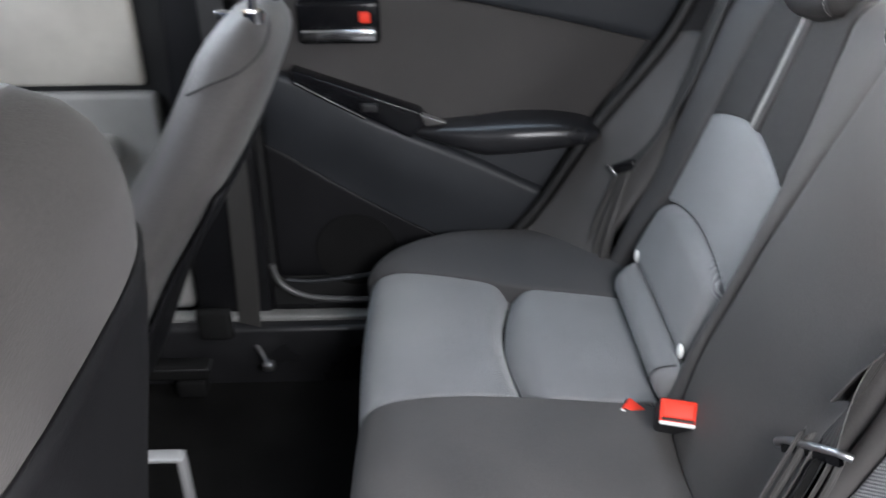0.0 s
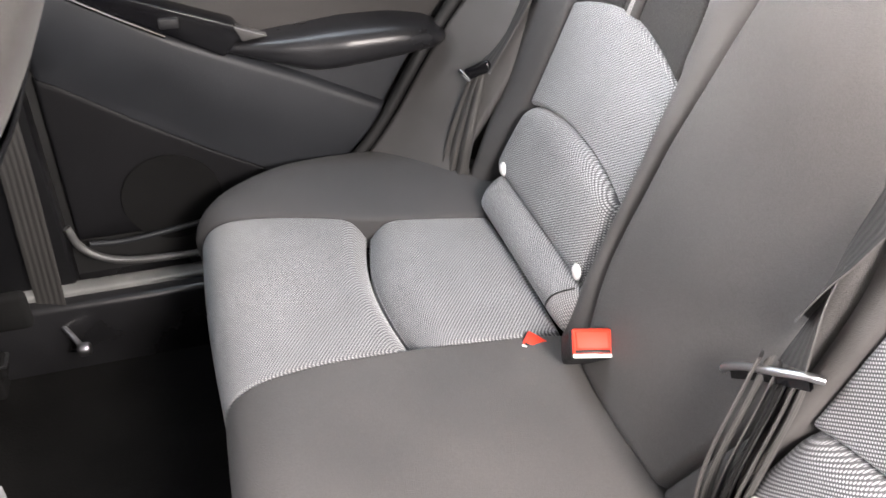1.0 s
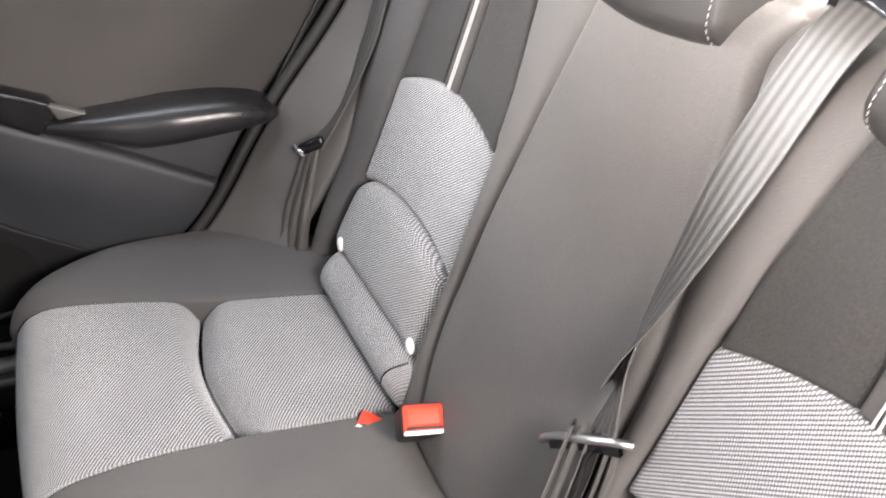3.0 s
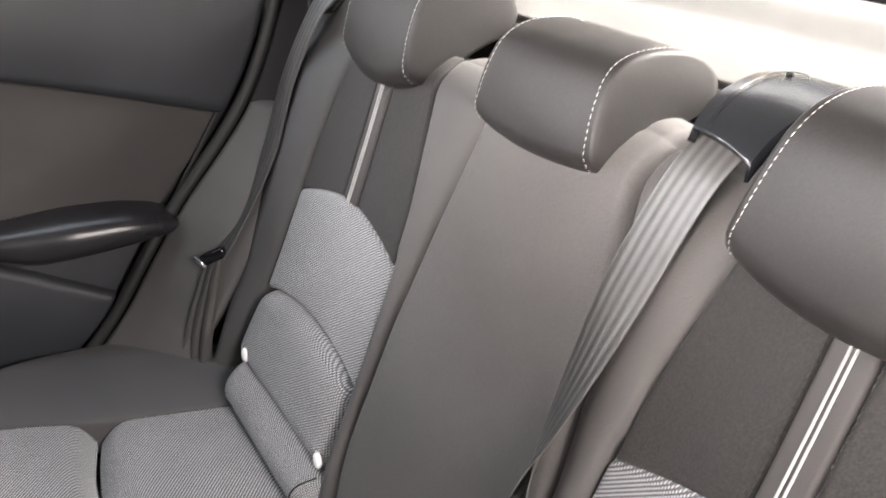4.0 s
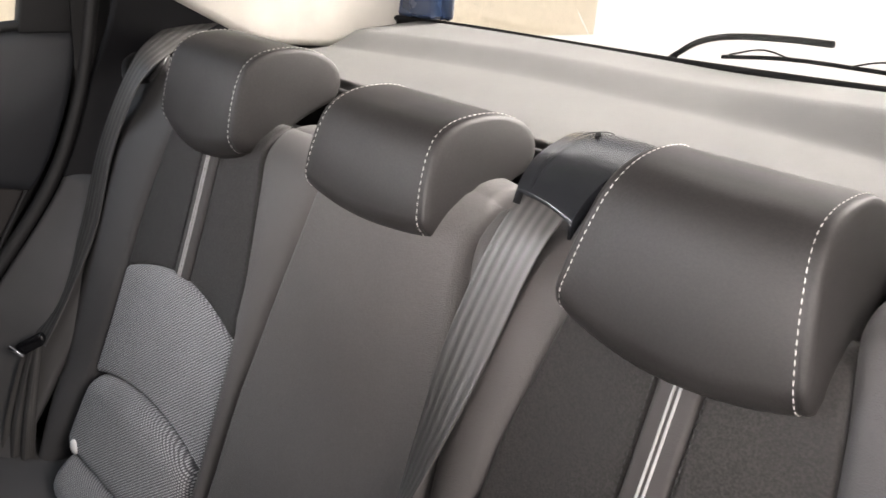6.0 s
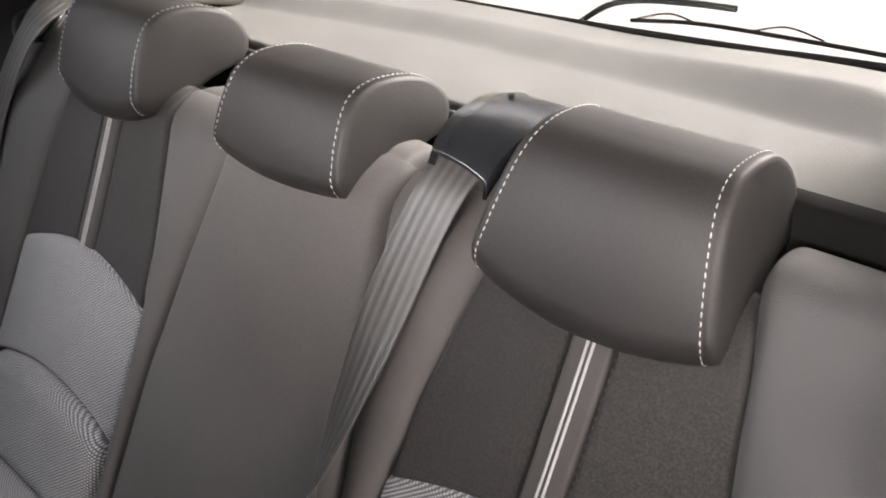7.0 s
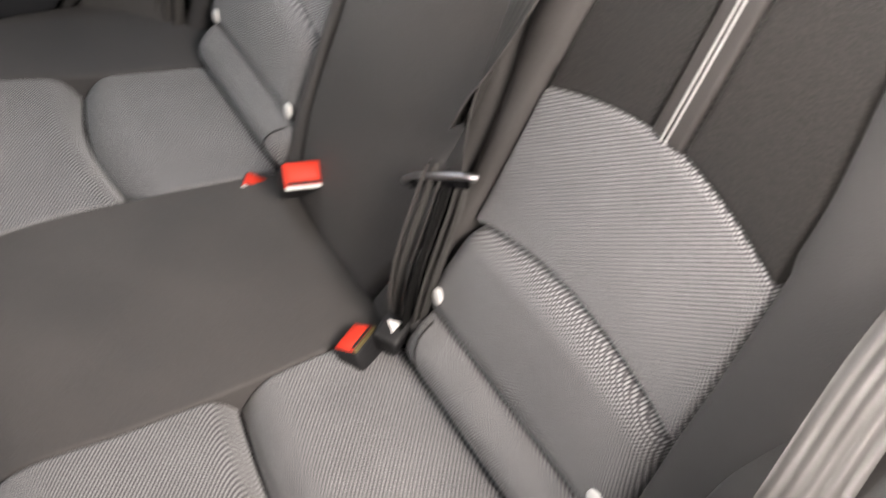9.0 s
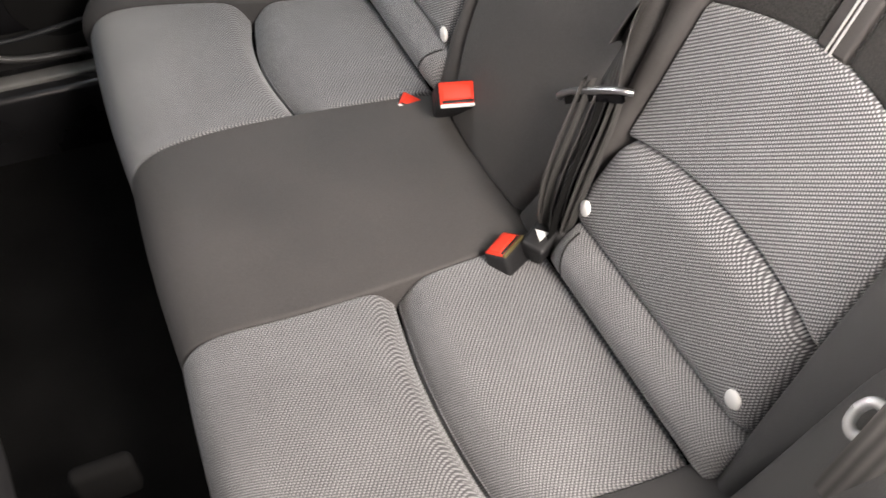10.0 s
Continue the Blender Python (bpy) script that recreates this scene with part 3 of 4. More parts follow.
line_diag = curve([(0.05, 0.20), (0.30, 0.315), (0.45, 0.405), (0.56, 0.475), (0.66, 0.545), (0.72, 0.57)])


def door_pad(x, y_front, low, high, relief=None, rear=0.0, **kw):
    """A panel of the door card between two lines over y, from the front to the door's rear edge."""
    def base(a, b):
        for _ in range(1):
            z = lerp(low(y_front), high(y_front), b)
        y1 = rear_y(z) + 0.012 + rear
        for _ in range(4):
            y = lerp(y_front, y1, a)
            z = lerp(low(y), high(y), b)
            y1 = rear_y(z) + 0.012 + rear
        return (x, lerp(y_front, y1, a), z)

    mid = (high(0.3) - low(0.3))
    return pad(base, lambda a, b: (-1, 0, 0), (abs(y_front - 0.0), max(mid, 0.05)), relief=relief, **kw)


part("upper_card", door_pad(0.722, 0.72, line_mid, line_top, relief=lambda a, b: 0.012 + 0.012 * math.sin(math.pi * b * 0.8), radius=0.012, nu=24, nv=18), PLASTIC, door)
part("insert", door_pad(0.726, 0.72, lambda y: max(line_low(y) - 0.03, 0.585), line_mid, relief=lambda a, b: 0.004, radius=0.006, nu=24, nv=18), DOORCLOTH, door)
part("pull_panel", door_pad(0.722, 0.42, lambda y: line_low(y) - 0.03, lambda y: max(0.584, line_low(y) - 0.02), relief=lambda a, b: 0.006, radius=0.004, nu=20, nv=10), PLASTIC, door, "dark recess under the armrest")
part("lower_card", door_pad(0.722, 0.685, line_diag, line_low, relief=lambda a, b: 0.002 + 0.026 * ease(b * 1.2) ** 0.8, radius=0.016, keep=(1, 1, 0.2, 1), nu=26, nv=18), PLASTIC, door)
part("kick_panel", door_pad(0.722, 0.685, lambda y: 0.246, line_diag, relief=lambda a, b: 0.003, radius=0.010, keep=(1, 1, 1, 0.2), nu=24, nv=18), KICK, door)
part("pocket_lip", tube([(0.706, 0.665, 0.250), (0.704, 0.60, 0.248), (0.704, 0.47, 0.265), (0.708, 0.34, 0.285)], 0.005, 20, 8), PLASTIC, door)
bm = bmesh.new()
bmesh.ops.create_cone(bm, cap_ends=True, segments=40, radius1=0.085, radius2=0.084, depth=0.003)
bm.transform(Matrix.Translation((0.716, 0.515, 0.315)) @ Matrix.Rotation(-math.pi / 2, 4, "Y"))
part("speaker_grille", bm, MATTE, door, "round black speaker grille", smooth=False)
arm_top = curve([(0.03, 0.592), (0.06, 0.607), (0.12, 0.617), (0.20, 0.617), (0.25, 0.611), (0.32, 0.603), (0.40, 0.597)])
arm_low = curve([(0.03, 0.565), (0.14, 0.548), (0.25, 0.536), (0.32, 0.556), (0.40, 0.580)])
arm_out = curve([(0.03, 0.662), (0.10, 0.650), (0.20, 0.648), (0.30, 0.665), (0.40, 0.690)])
rows = []
for y in np.linspace(0.405, 0.032, 36):
    zt, zl, xo = arm_top(y), arm_low(y), arm_out(y)
    cap = min(1.0, ((y - 0.028) / 0.02)) ** 0.5
    zm, hh = (zt + zl) / 2, (zt - zl) / 2 * (0.4 + 0.6 * cap)
    ring = [(0.735, y, zm + hh)]
    for k in range(13):
        th = math.pi / 2 - math.pi * k / 12
        ring.append((0.735 + (xo - 0.735) * (abs(math.cos(th)) ** 0.55) * (0.6 + 0.4 * cap), y, zm + hh * math.copysign(abs(math.sin(th)) ** 0.8, math.sin(th))))
    ring.append((0.735, y, zm - hh))
    rows.append(ring)
bm = sheet(rows)
bm.verts.ensure_lookup_table()
bm.faces.new(bm.verts[-15:])
part("armrest", bm, ARMHIDE, door, "padded black leatherette armrest")
part("pull_cup_edge", prism([(0.377, 0.626), (0.325, 0.606), (0.365, 0.600)], 0, 0.682, 0.70, 0.002), PLASTIC2, door, "grey pull cup edge")
part("switch_panel", prism([(0.612, 0.713), (0.375, 0.628), (0.362, 0.610), (0.395, 0.577), (0.612, 0.694)], 0, 0.684, 0.73, 0.003), PIANO, door, "gloss black window switch panel")
part("window_switch", box((0.676, 0.455, 0.632), (0.69, 0.485, 0.648), 0.003), BLACKPLASTIC, door)
part("chrome_strip", tube([(0.681, 0.606, 0.690), (0.681, 0.54, 0.652), (0.681, 0.479, 0.619)], 0.0028, 12, 6), CHROME, door, "thin chrome trim strip")
part("handle_bezel", box((0.704, 0.445, 0.752), (0.73, 0.595, 0.832), 0.010, 3), PIANO, door)
part("door_handle", box((0.694, 0.452, 0.760), (0.708, 0.588, 0.782), 0.005, 3), CHROME, door, "chrome inner door handle")
part("lock_knob", box((0.697, 0.462, 0.792), (0.708, 0.482, 0.812), 0.004), RED, door, "red lock indicator")
line = [(0.716, y, line_top(y) + 0.006) for y in np.linspace(0.72, -0.06, 12)]
part("window_seal", tube(line, 0.008, 40, 8), RUBBER, door)
line = [(0.702, rear_y(z) - 0.002, z) for z in np.linspace(0.28, 1.28, 30)]
part("door_seal", tube(line, 0.011, 80, 10), RUBBER, door)
part("window_pillar", prism([(-0.055, 0.99), (-0.20, 0.99), (-0.26, 1.30), (-0.10, 1.30)], 0, 0.705, 0.73, 0.004), RUBBER, door)
g = part("window_glass", prism([(0.72, 0.885), (-0.10, 0.985), (-0.14, 1.29), (0.72, 1.29)], 0, 0.722, 0.726), GLASS, door, "clear door glass", smooth=False)
g.visible_shadow = False
part("rear_frame", box((0.700, -0.34, 0.70), (0.735, -0.13, 1.30)), RUBBER, door)
part("card_edge_gap", tube([(0.714, -0.050, 0.752), (0.712, 0.036, 0.598)], 0.004, 6, 6), RUBBER, door)

# ---- pillars and sides ----
for sign, end in ((1, "far"), (-1, "near")):
    X = lambda x: MID + sign * (x - MID)

    def base(a, b):
        z = lerp(0.28, 0.78, b)
        return (X(lerp(0.690, 0.575, a ** 1.3)), rear_y(z) - 0.010 - 0.115 * a, z)

    tagged(part("trim_pillar_" + end, pad(base, lambda a, b: (-sign * 0.8, 0.6, 0), (0.15, 0.50), relief=lambda a, b: 0.012 * math.sin(math.pi * a), nu=12, nv=40, radius=0.012, thick=0.03), PLASTIC2), "mid-grey plastic lower pillar trim beside the rear seat", "pillar trim", kind="structure")

    def base2(a, b):
        z = lerp(0.772, 1.30, b)
        f = ease((z - 0.90) / 0.14)
        return (X(lerp(lerp(0.690, 0.575, a ** 1.3), lerp(0.665, 0.60, b) - 0.03 * a, f)), lerp(rear_y(z) - 0.010 - 0.115 * a, lerp(-0.14, -0.36, a) - 0.05 * b, f), z)

    # black colour here stands for the pillar trim's dimmer upper end
    tagged(part("trim_upper_" + end, pad(base2, lambda a, b: (-sign, 0.2, 0), (0.18, 0.53), nu=10, nv=30, radius=0.006, thick=0.02), KICK), "upper pillar trim above the rear seat belt, shade put into its black colour", "pillar trim", kind="structure")

    def base3(a, b):
        y = lerp(-0.215, -0.70, a)
        z = lerp(float(np.interp(a, [0, 0.36, 1], [1.07, 0.985, 0.970])), 1.30, b)
        return (X(lerp(0.600, 0.565, b)), y - 0.02 * b, z)

    tagged(part("trim_quarter_" + end, pad(base3, lambda a, b: (-sign, 0, 0.1), (0.48, 0.29), relief=lambda a, b: 0.012 * math.sin(math.pi * a), nu=22, nv=14, radius=0.012, thick=0.02), CREAM), "light grey upper quarter trim beside the rear window", "pillar trim", kind="structure")
    lo, hi = sorted((X(0.60), X(0.66)))
    tagged(part("side_boot_" + end, box((lo, -0.78, 0.05), (hi, -0.24, 1.0), 0.01), CARPET), "dark carpeted side of the load space", "side trim", kind="structure")
    lo, hi = sorted((X(0.745), X(0.775)))
    if sign > 0:
        tagged(part("side_body", box((lo, -0.80, 0.05), (hi, 2.2, 0.90), 0.004), PAINT), "dark blue painted body side", "body side", kind="structure")
        tagged(part("side_lining", box((0.732, -0.40, 0.05), (0.744, 2.0, 0.90)), RUBBER), "black inner door lining", "door lining", kind="structure")
    else:
        tagged(part("side_quarter", prism([(-0.80, 0.05), (-0.80, 1.0), (-0.20, 1.0), (-0.10, 0.75), (0.06, 0.52), (0.16, 0.36), (0.24, 0.05)], 0, lo, hi), PAINT), "dark blue painted rear quarter beside the open doorway", "body side", kind="structure")
        tagged(part("side_front", box((lo, 0.86, 0.05), (hi, 2.2, 0.92), 0.004), PAINT), "dark blue painted front door", "body side", kind="structure")
    lo, hi = sorted((X(0.64), X(0.78)))
    tagged(part("sill_" + end, box((lo, 0.10, 0.02), (hi, 2.0, 0.172), 0.012, 3), SILL), "scuffed grey plastic door sill", "sill", kind="structure")
    lo, hi = sorted((X(0.69), X(0.745)))
    tagged(part("pillar_" + end, prism([(0.70, 0.10), (0.70, 0.62), (0.715, 1.30), (0.80, 1.30), (0.84, 0.62), (0.86, 0.10)], 0, lo, hi, 0.008), KICK), "black plastic centre pillar", "pillar", kind="structure")
    lo, hi = sorted((X(0.60), X(0.70)))
    tagged(part("roof_rail_" + end, box((lo, -0.75, 1.27), (hi, 1.5, 1.33), 0.012, 3), LINING), "pale roof edge rail", "roof rail", kind="structure")
# scuffed sill plate; its pale grey also carries the bright highlight along the sill
tagged(part("trim_scuff", box((0.667, 0.26, 0.168), (0.700, 1.2, 0.183), 0.005, 3), SCUFF), "scuffed plate along the far door sill, its highlight put into the pale grey", "trim", kind="structure")
# step of the door frame below the far door, curling up at the pillar
tagged(part("trim_frame", tube([(0.695, 0.30, 0.205), (0.695, 0.50, 0.205), (0.695, 0.62, 0.215), (0.700, 0.676, 0.245), (0.705, 0.694, 0.29)], 0.007, 40, 10), FRAME), "grey door frame trim curling up at the pillar", "trim", kind="structure")
tagged(part("wall_boot", box((-0.66, -0.84, 0.05), (0.68, -0.79, 1.0), 0.01), CARPET), "dark tailgate lining behind the shelf", "tailgate lining", kind="structure")
tagged(part("dashboard", prism([(1.35, 0.35), (1.30, 0.70), (1.42, 0.88), (2.0, 0.92), (2.0, 0.1), (1.5, 0.1)], 0, -0.73, 0.75, 0.02), PLASTIC), "dark dashboard at the front of the cabin", "dashboard", kind="structure")

# ---- parcel shelf and tailgate ----


def shelf_base(a, b):
    x = lerp(0.555, -0.535, a)
    y0 = lerp(-0.352, -0.368, abs(2 * a - 1))
    y1 = -0.765 + 0.05 * abs(2 * a - 1) ** 2
    y = lerp(y0, y1, b)
    return (x, y, 0.972 + (-0.345 - y) * 0.10)


def shelf_relief(a, b):
    x = lerp(0.555, -0.535, a)
    bow = 0.16 * max(0.0, (x - 0.10) / 0.4) ** 1.5
    start = 0.56 - bow
    run = max(0.0, min(1.0, (b - start) / 0.17))
    rise = (0.7 * run + 0.3 * ease(run)) * lerp(0.75, 1.0, ease((x + 0.44) / 0.06))
    tall = 0.021 + 0.020 * ease(-x / 0.40)
    return tall * rise - 0.02 * ease((b - 0.96) / 0.04)


shelf = thing("parcel_shelf", "grey felt-covered parcel shelf behind the headrests", "parcel shelf")
part("panel", pad(shelf_base, lambda a, b: (0, 0.10, 0.995), (1.09, 0.41), relief=shelf_relief, nu=60, nv=50, radius=0.008, thick=0.022), SHELFFELT, shelf)
part("front_flap", box((-0.50, -0.352, 0.945), (0.52, -0.338, 0.966), 0.005, 3), BLACKPLASTIC, shelf, "black hinged front edge")
strap = thing("shelf_bracket", "black plastic shelf support at the seat back's end", "bracket")
part("block", box((-0.520, -0.345, 0.90), (-0.395, -0.300, 0.990), 0.006), MATTE, strap)
part("edge", box((-0.600, -0.345, 0.90), (-0.526, -0.290, 0.975), 0.006), MATTE, strap)

hatch = thing("tailgate", "closed tailgate with black sealed rear window", "tailgate")
arc = [(0.62, -0.66, 1.031), (0.52, -0.715, 1.031), (0.43, -0.742, 1.031), (0.21, -0.760, 1.033), (0.05, -0.765, 1.036), (-0.19, -0.765, 1.045), (-0.30, -0.760, 1.052), (-0.50, -0.73, 1.063), (-0.60, -0.66, 1.06)]
part("window_seal", tube([(x, y, z - 0.003) for x, y, z in arc], 0.005, 60, 8), MATTE, hatch)
part("lower_frame", ribbon([(x, y - 0.006, z - 0.022) for x, y, z in arc], [(0, 0.15, 1)] * 9, 0.036, 0.004), MATTE, hatch)
for sx in (1, -1):
    part("side_frame", prism([(MID + sx * 0.49, 1.035), (MID + sx * 0.62, 1.03), (MID + sx * 0.60, 1.31), (MID + sx * 0.50, 1.31)], 1, -0.74, -0.68, 0.008), PAINT, hatch)
g = part("window_glass", sheet([[(x, y - 0.012 + 0.26 * f, z + 0.25 * f) for x, y, z in arc[1:-1]] for f in np.linspace(0, 1, 6)]), GLASS, hatch, "clear rear window glass", smooth=False)
sol = g.modifiers.new("thickness", "SOLIDIFY")
sol.thickness = 0.004
g.visible_shadow = False
wiper = thing("rear_wiper", "black rear wiper parked across the window", "wiper")
wiper.location = (0.038, 0, -0.004)
part("arm", tube([(0.035, -0.785, 1.040), (0.0, -0.795, 1.068), (-0.05, -0.795, 1.083), (-0.13, -0.79, 1.091), (-0.20, -0.785, 1.094)], 0.0046, 40, 8), MATTE, wiper)
part("blade", tube([(-0.045, -0.79, 1.054), (-0.15, -0.79, 1.066), (-0.30, -0.79, 1.069), (-0.42, -0.78, 1.070)], 0.0030, 30, 6), MATTE, wiper)
for x0, x1 in ((-0.055, -0.155), (-0.22, -0.32)):
    part("claw", tube([(x0, -0.79, lerp(1.056, 1.070, (-0.045 - x0) / 0.255) + 0.002), ((x0 + x1) / 2, -0.79, lerp(1.056, 1.070, (-0.045 - (x0 + x1) / 2) / 0.255) + 0.013), (x1, -0.79, lerp(1.056, 1.070, (-0.045 - x1) / 0.255) + 0.002)], 0.0013, 20, 6), MATTE, wiper)

# ---- seat belts ----


def on_back(x, l, off):
    y, z = back_at(l)
    return Vector((x, y, z)) + back_normal(l) * off


for sign in (1, -1):
    X = lambda x: MID + sign * (x - MID)
    belt = thing("outer_seat_belt", "black ribbed outer seat belt hanging beside the seat back", "seat belt", "rear seat belts")
    low_path = [on_back(X(0.606), 0.71, 0.024), on_back(X(0.608), 0.60, 0.034), (X(0.602), -0.012, 0.552)] if sign > 0 else [on_back(X(0.622), 0.71, 0.045), on_back(X(0.645), 0.60, 0.080), (X(0.655), 0.030, 0.520)]
    path = [(X(0.645), -0.34, 1.030), (X(0.600), -0.228, 0.990), on_back(X(0.572), 0.940, 0.024), on_back(X(0.608), 0.83, 0.024)] + low_path
    if sign < 0:
        path[1:4] = [(X(0.628), -0.228, 0.988), on_back(X(0.612), 0.925, 0.026), on_back(X(0.616), 0.83, 0.026)]
    part("webbing", ribbon(path, [(1, 0.3 * sign, 0.25)] * 2 + [(1, (-0.02 if sign > 0 else 0.08), 0.05)] * 3 + [(1, -0.26 * sign, 0), (1, 0.02, 0)], 0.050, camber=0.002), BELT, belt)
    if sign > 0:
        for k in range(5):
            f = (k - 2) / 2
            turn = (0.97 * sign, 0.05, 0) if k % 2 else (0.25 * sign, 0.95, 0)
            part("lap_fold" if k else "lap_webbing", ribbon([(X(0.600) + 0.004 * f, -0.004 + 0.005 * f, 0.548), (X(0.592) + 0.008 * f * sign, 0.014 + 0.008 * f, 0.49), (X(0.582) + 0.012 * f * sign, 0.032 + 0.011 * f, 0.43), (X(0.576) + 0.013 * f * sign, 0.044 + 0.012 * f, 0.36)], [turn] * 4, 0.015, camber=0.003 if k % 2 else -0.003), BELT, belt)
        tongue = part("tongue", box((-0.024, -0.006, -0.010), (0.024, 0.006, 0.010), 0.005, 2, Matrix.Translation((X(0.598), 0.000, 0.550)) @ Matrix.Rotation(sign * 0.9, 4, "Z") @ Matrix.Rotation(0.55, 4, "Y")), PIANO, belt, "black and steel tongue")
        part("tongue_plate", box((-0.010, -0.0018, -0.004), (0.016, 0.0018, 0.004), 0.0015, 1, Matrix.Translation((X(0.602), 0.020, 0.538)) @ Matrix.Rotation(sign * 0.9, 4, "Z") @ Matrix.Rotation(-0.7, 4, "Y")), CHROME, tongue, "steel tongue plate")
        part("tongue_rim", box((-0.008, -0.003, -0.003), (0.012, 0.003, 0.003), 0.002, 1, Matrix.Translation((X(0.588), -0.012, 0.552)) @ Matrix.Rotation(sign * 0.9, 4, "Z") @ Matrix.Rotation(-0.6, 4, "Y")), CHROME, tongue, "bright tongue rim")
    else:
        part("lap_webbing", ribbon([(X(0.655), 0.032, 0.525), (X(0.652), 0.040, 0.46), (X(0.646), 0.050, 0.41), (X(0.640), 0.055, 0.36)], [(-0.9, 0.3, 0), (-0.9, 0.4, 0), (-0.85, 0.5, 0), (-0.85, 0.5, 0)], 0.052, camber=0.003), BELT, belt)
        tongue = part("tongue", tube([Vector((X(0.615), -0.014, 0.567)) + Vector((0.011 * math.cos(k * math.tau / 8), -0.008 * math.sin(k * math.tau / 8), 0.015 * math.sin(k * math.tau / 8))) for k in range(9)], 0.0050, 40, 10), WORNSTEEL, belt, "bright steel tongue loop")
        part("tongue_grip", box((-0.012, -0.006, -0.014), (0.012, 0.006, 0.012), 0.004, 2, pose(X(0.636), -0.010, 0.560, 10, 20, 0)), PIANO, tongue)
    ring = [(X(0.575), -0.188, 0.94), (X(0.57), -0.21, 0.968), (X(0.60), -0.228, 0.978), (X(0.645), -0.225, 0.975), (X(0.65), -0.19, 0.955), (X(0.61), -0.172, 0.935), (X(0.575), -0.188, 0.94)]
    guide = tagged(part("belt_guide", tube(ring, 0.009 if sign < 0 else 0.005, 50, 10), GUIDE if sign < 0 else RUBBER), "light grey plastic belt guide loop on the seat back" if sign < 0 else "dark plastic belt guide loop on the seat back", "belt guide")

mid_belt = thing("centre_seat_belt", "black ribbed centre seat belt running down the seat back", "seat belt", "rear seat belts")
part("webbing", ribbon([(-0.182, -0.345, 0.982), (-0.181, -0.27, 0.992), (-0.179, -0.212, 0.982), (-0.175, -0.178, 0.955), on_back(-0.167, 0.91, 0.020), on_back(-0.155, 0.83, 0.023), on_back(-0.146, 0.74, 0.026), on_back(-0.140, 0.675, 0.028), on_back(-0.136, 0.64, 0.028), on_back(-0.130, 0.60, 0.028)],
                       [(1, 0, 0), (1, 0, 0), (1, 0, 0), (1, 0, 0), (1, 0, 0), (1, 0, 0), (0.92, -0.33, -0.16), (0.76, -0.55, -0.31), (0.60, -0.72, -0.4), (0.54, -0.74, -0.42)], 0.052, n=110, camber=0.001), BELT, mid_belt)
part("folded_webbing", ribbon([on_back(-0.136, 0.665, 0.020), on_back(-0.141, 0.63, 0.024), on_back(-0.148, 0.595, 0.028), on_back(-0.154, 0.562, 0.030)], [(0.54, -0.74, -0.42), (0.62, -0.68, -0.42), (0.78, -0.45, -0.45), (0.86, -0.1, -0.5)], 0.046, n=50, camber=0.001), BELT, mid_belt)
for k in range(6):
    f = k / 5
    turn = (0.1, -0.9, 0.4) if k % 2 else (0.55, -0.75, 0.1)
    part("lap_fold" if k else "lap_webbing", ribbon([on_back(-0.130 - 0.036 * f, 0.556, 0.046 - 0.032 * f), on_back(-0.136 - 0.038 * f, 0.52, 0.048 - 0.034 * f), on_back(-0.148 - 0.040 * f, 0.45, 0.044 - 0.032 * f), on_back(-0.158 - 0.036 * f, 0.405, 0.034 - 0.026 * f), on_back(-0.165 - 0.030 * f, 0.375, 0.020 - 0.016 * f)], [turn] * 5, 0.015, camber=0.002 if k % 2 else -0.002), BELT, mid_belt)
# black strip added behind the folds as the shade between them
part("lap_shade", ribbon([on_back(-0.150, 0.552, 0.022), on_back(-0.157, 0.52, 0.022), on_back(-0.170, 0.45, 0.020), on_back(-0.178, 0.405, 0.014), on_back(-0.182, 0.375, 0.006)], [(0.45, -0.8, 0.2)] * 5, 0.052), MATTE, mid_belt)
loop = part("tongue", tube([on_back(-0.092, 0.504, 0.028), on_back(-0.099, 0.512, 0.037), on_back(-0.120, 0.531, 0.042), on_back(-0.150, 0.552, 0.042), on_back(-0.176, 0.569, 0.036), on_back(-0.186, 0.573, 0.024)], 0.0042, 40, 10), METAL, mid_belt, "steel tongue bar")
part("tongue_frame", ribbon([on_back(-0.104, 0.512, 0.032), on_back(-0.140, 0.541, 0.036), on_back(-0.180, 0.565, 0.030)], [(0.3, 0.2, 1)] * 3, 0.016, 0.006), PIANO, loop)
cover = thing("belt_outlet_cover", "black leatherette belt outlet cover over the top of the seat back", "belt cover")
COVER = [(-0.150, 0.900), (-0.152, 0.925), (-0.158, 0.950), (-0.169, 0.972), (-0.187, 0.990), (-0.215, 1.003), (-0.26, 1.010), (-0.30, 1.008), (-0.345, 1.000), (-0.375, 0.984)]
cpts = smooth_path([(y, z, 0) for y, z in COVER], 60)
rows = []
for k in range(40):
    f = k / 39
    x0, x1 = float(np.interp(f, [0, 0.35, 1], [-0.154, -0.140, -0.095])), float(np.interp(f, [0, 0.4, 1], [-0.226, -0.230, -0.218]))
    row = []
    for a in (0, 0.04, 0.15, 0.35, 0.6, 0.85, 0.96, 1):
        # shell reaches lower towards a = 1, its black standing for shade on the belt
        start = 0.30 + 0.06 * (1 - a)
        at_f = (start + (1 - start) * f) * 59
        q = lerp(cpts[min(int(at_f), 58)], cpts[min(int(at_f), 58) + 1], at_f - min(int(at_f), 58))
        row.append((lerp(x0, x1, a), q[0], q[1] + 0.004 * math.sin(math.pi * a) - (0.012 if a in (0, 1) else 0)))
    rows.append(row)
ridge = [Vector(r[2]).lerp(Vector(r[3]), 0.4) + Vector((0, 0.002, 0.002)) for r in rows[2:36:3]]
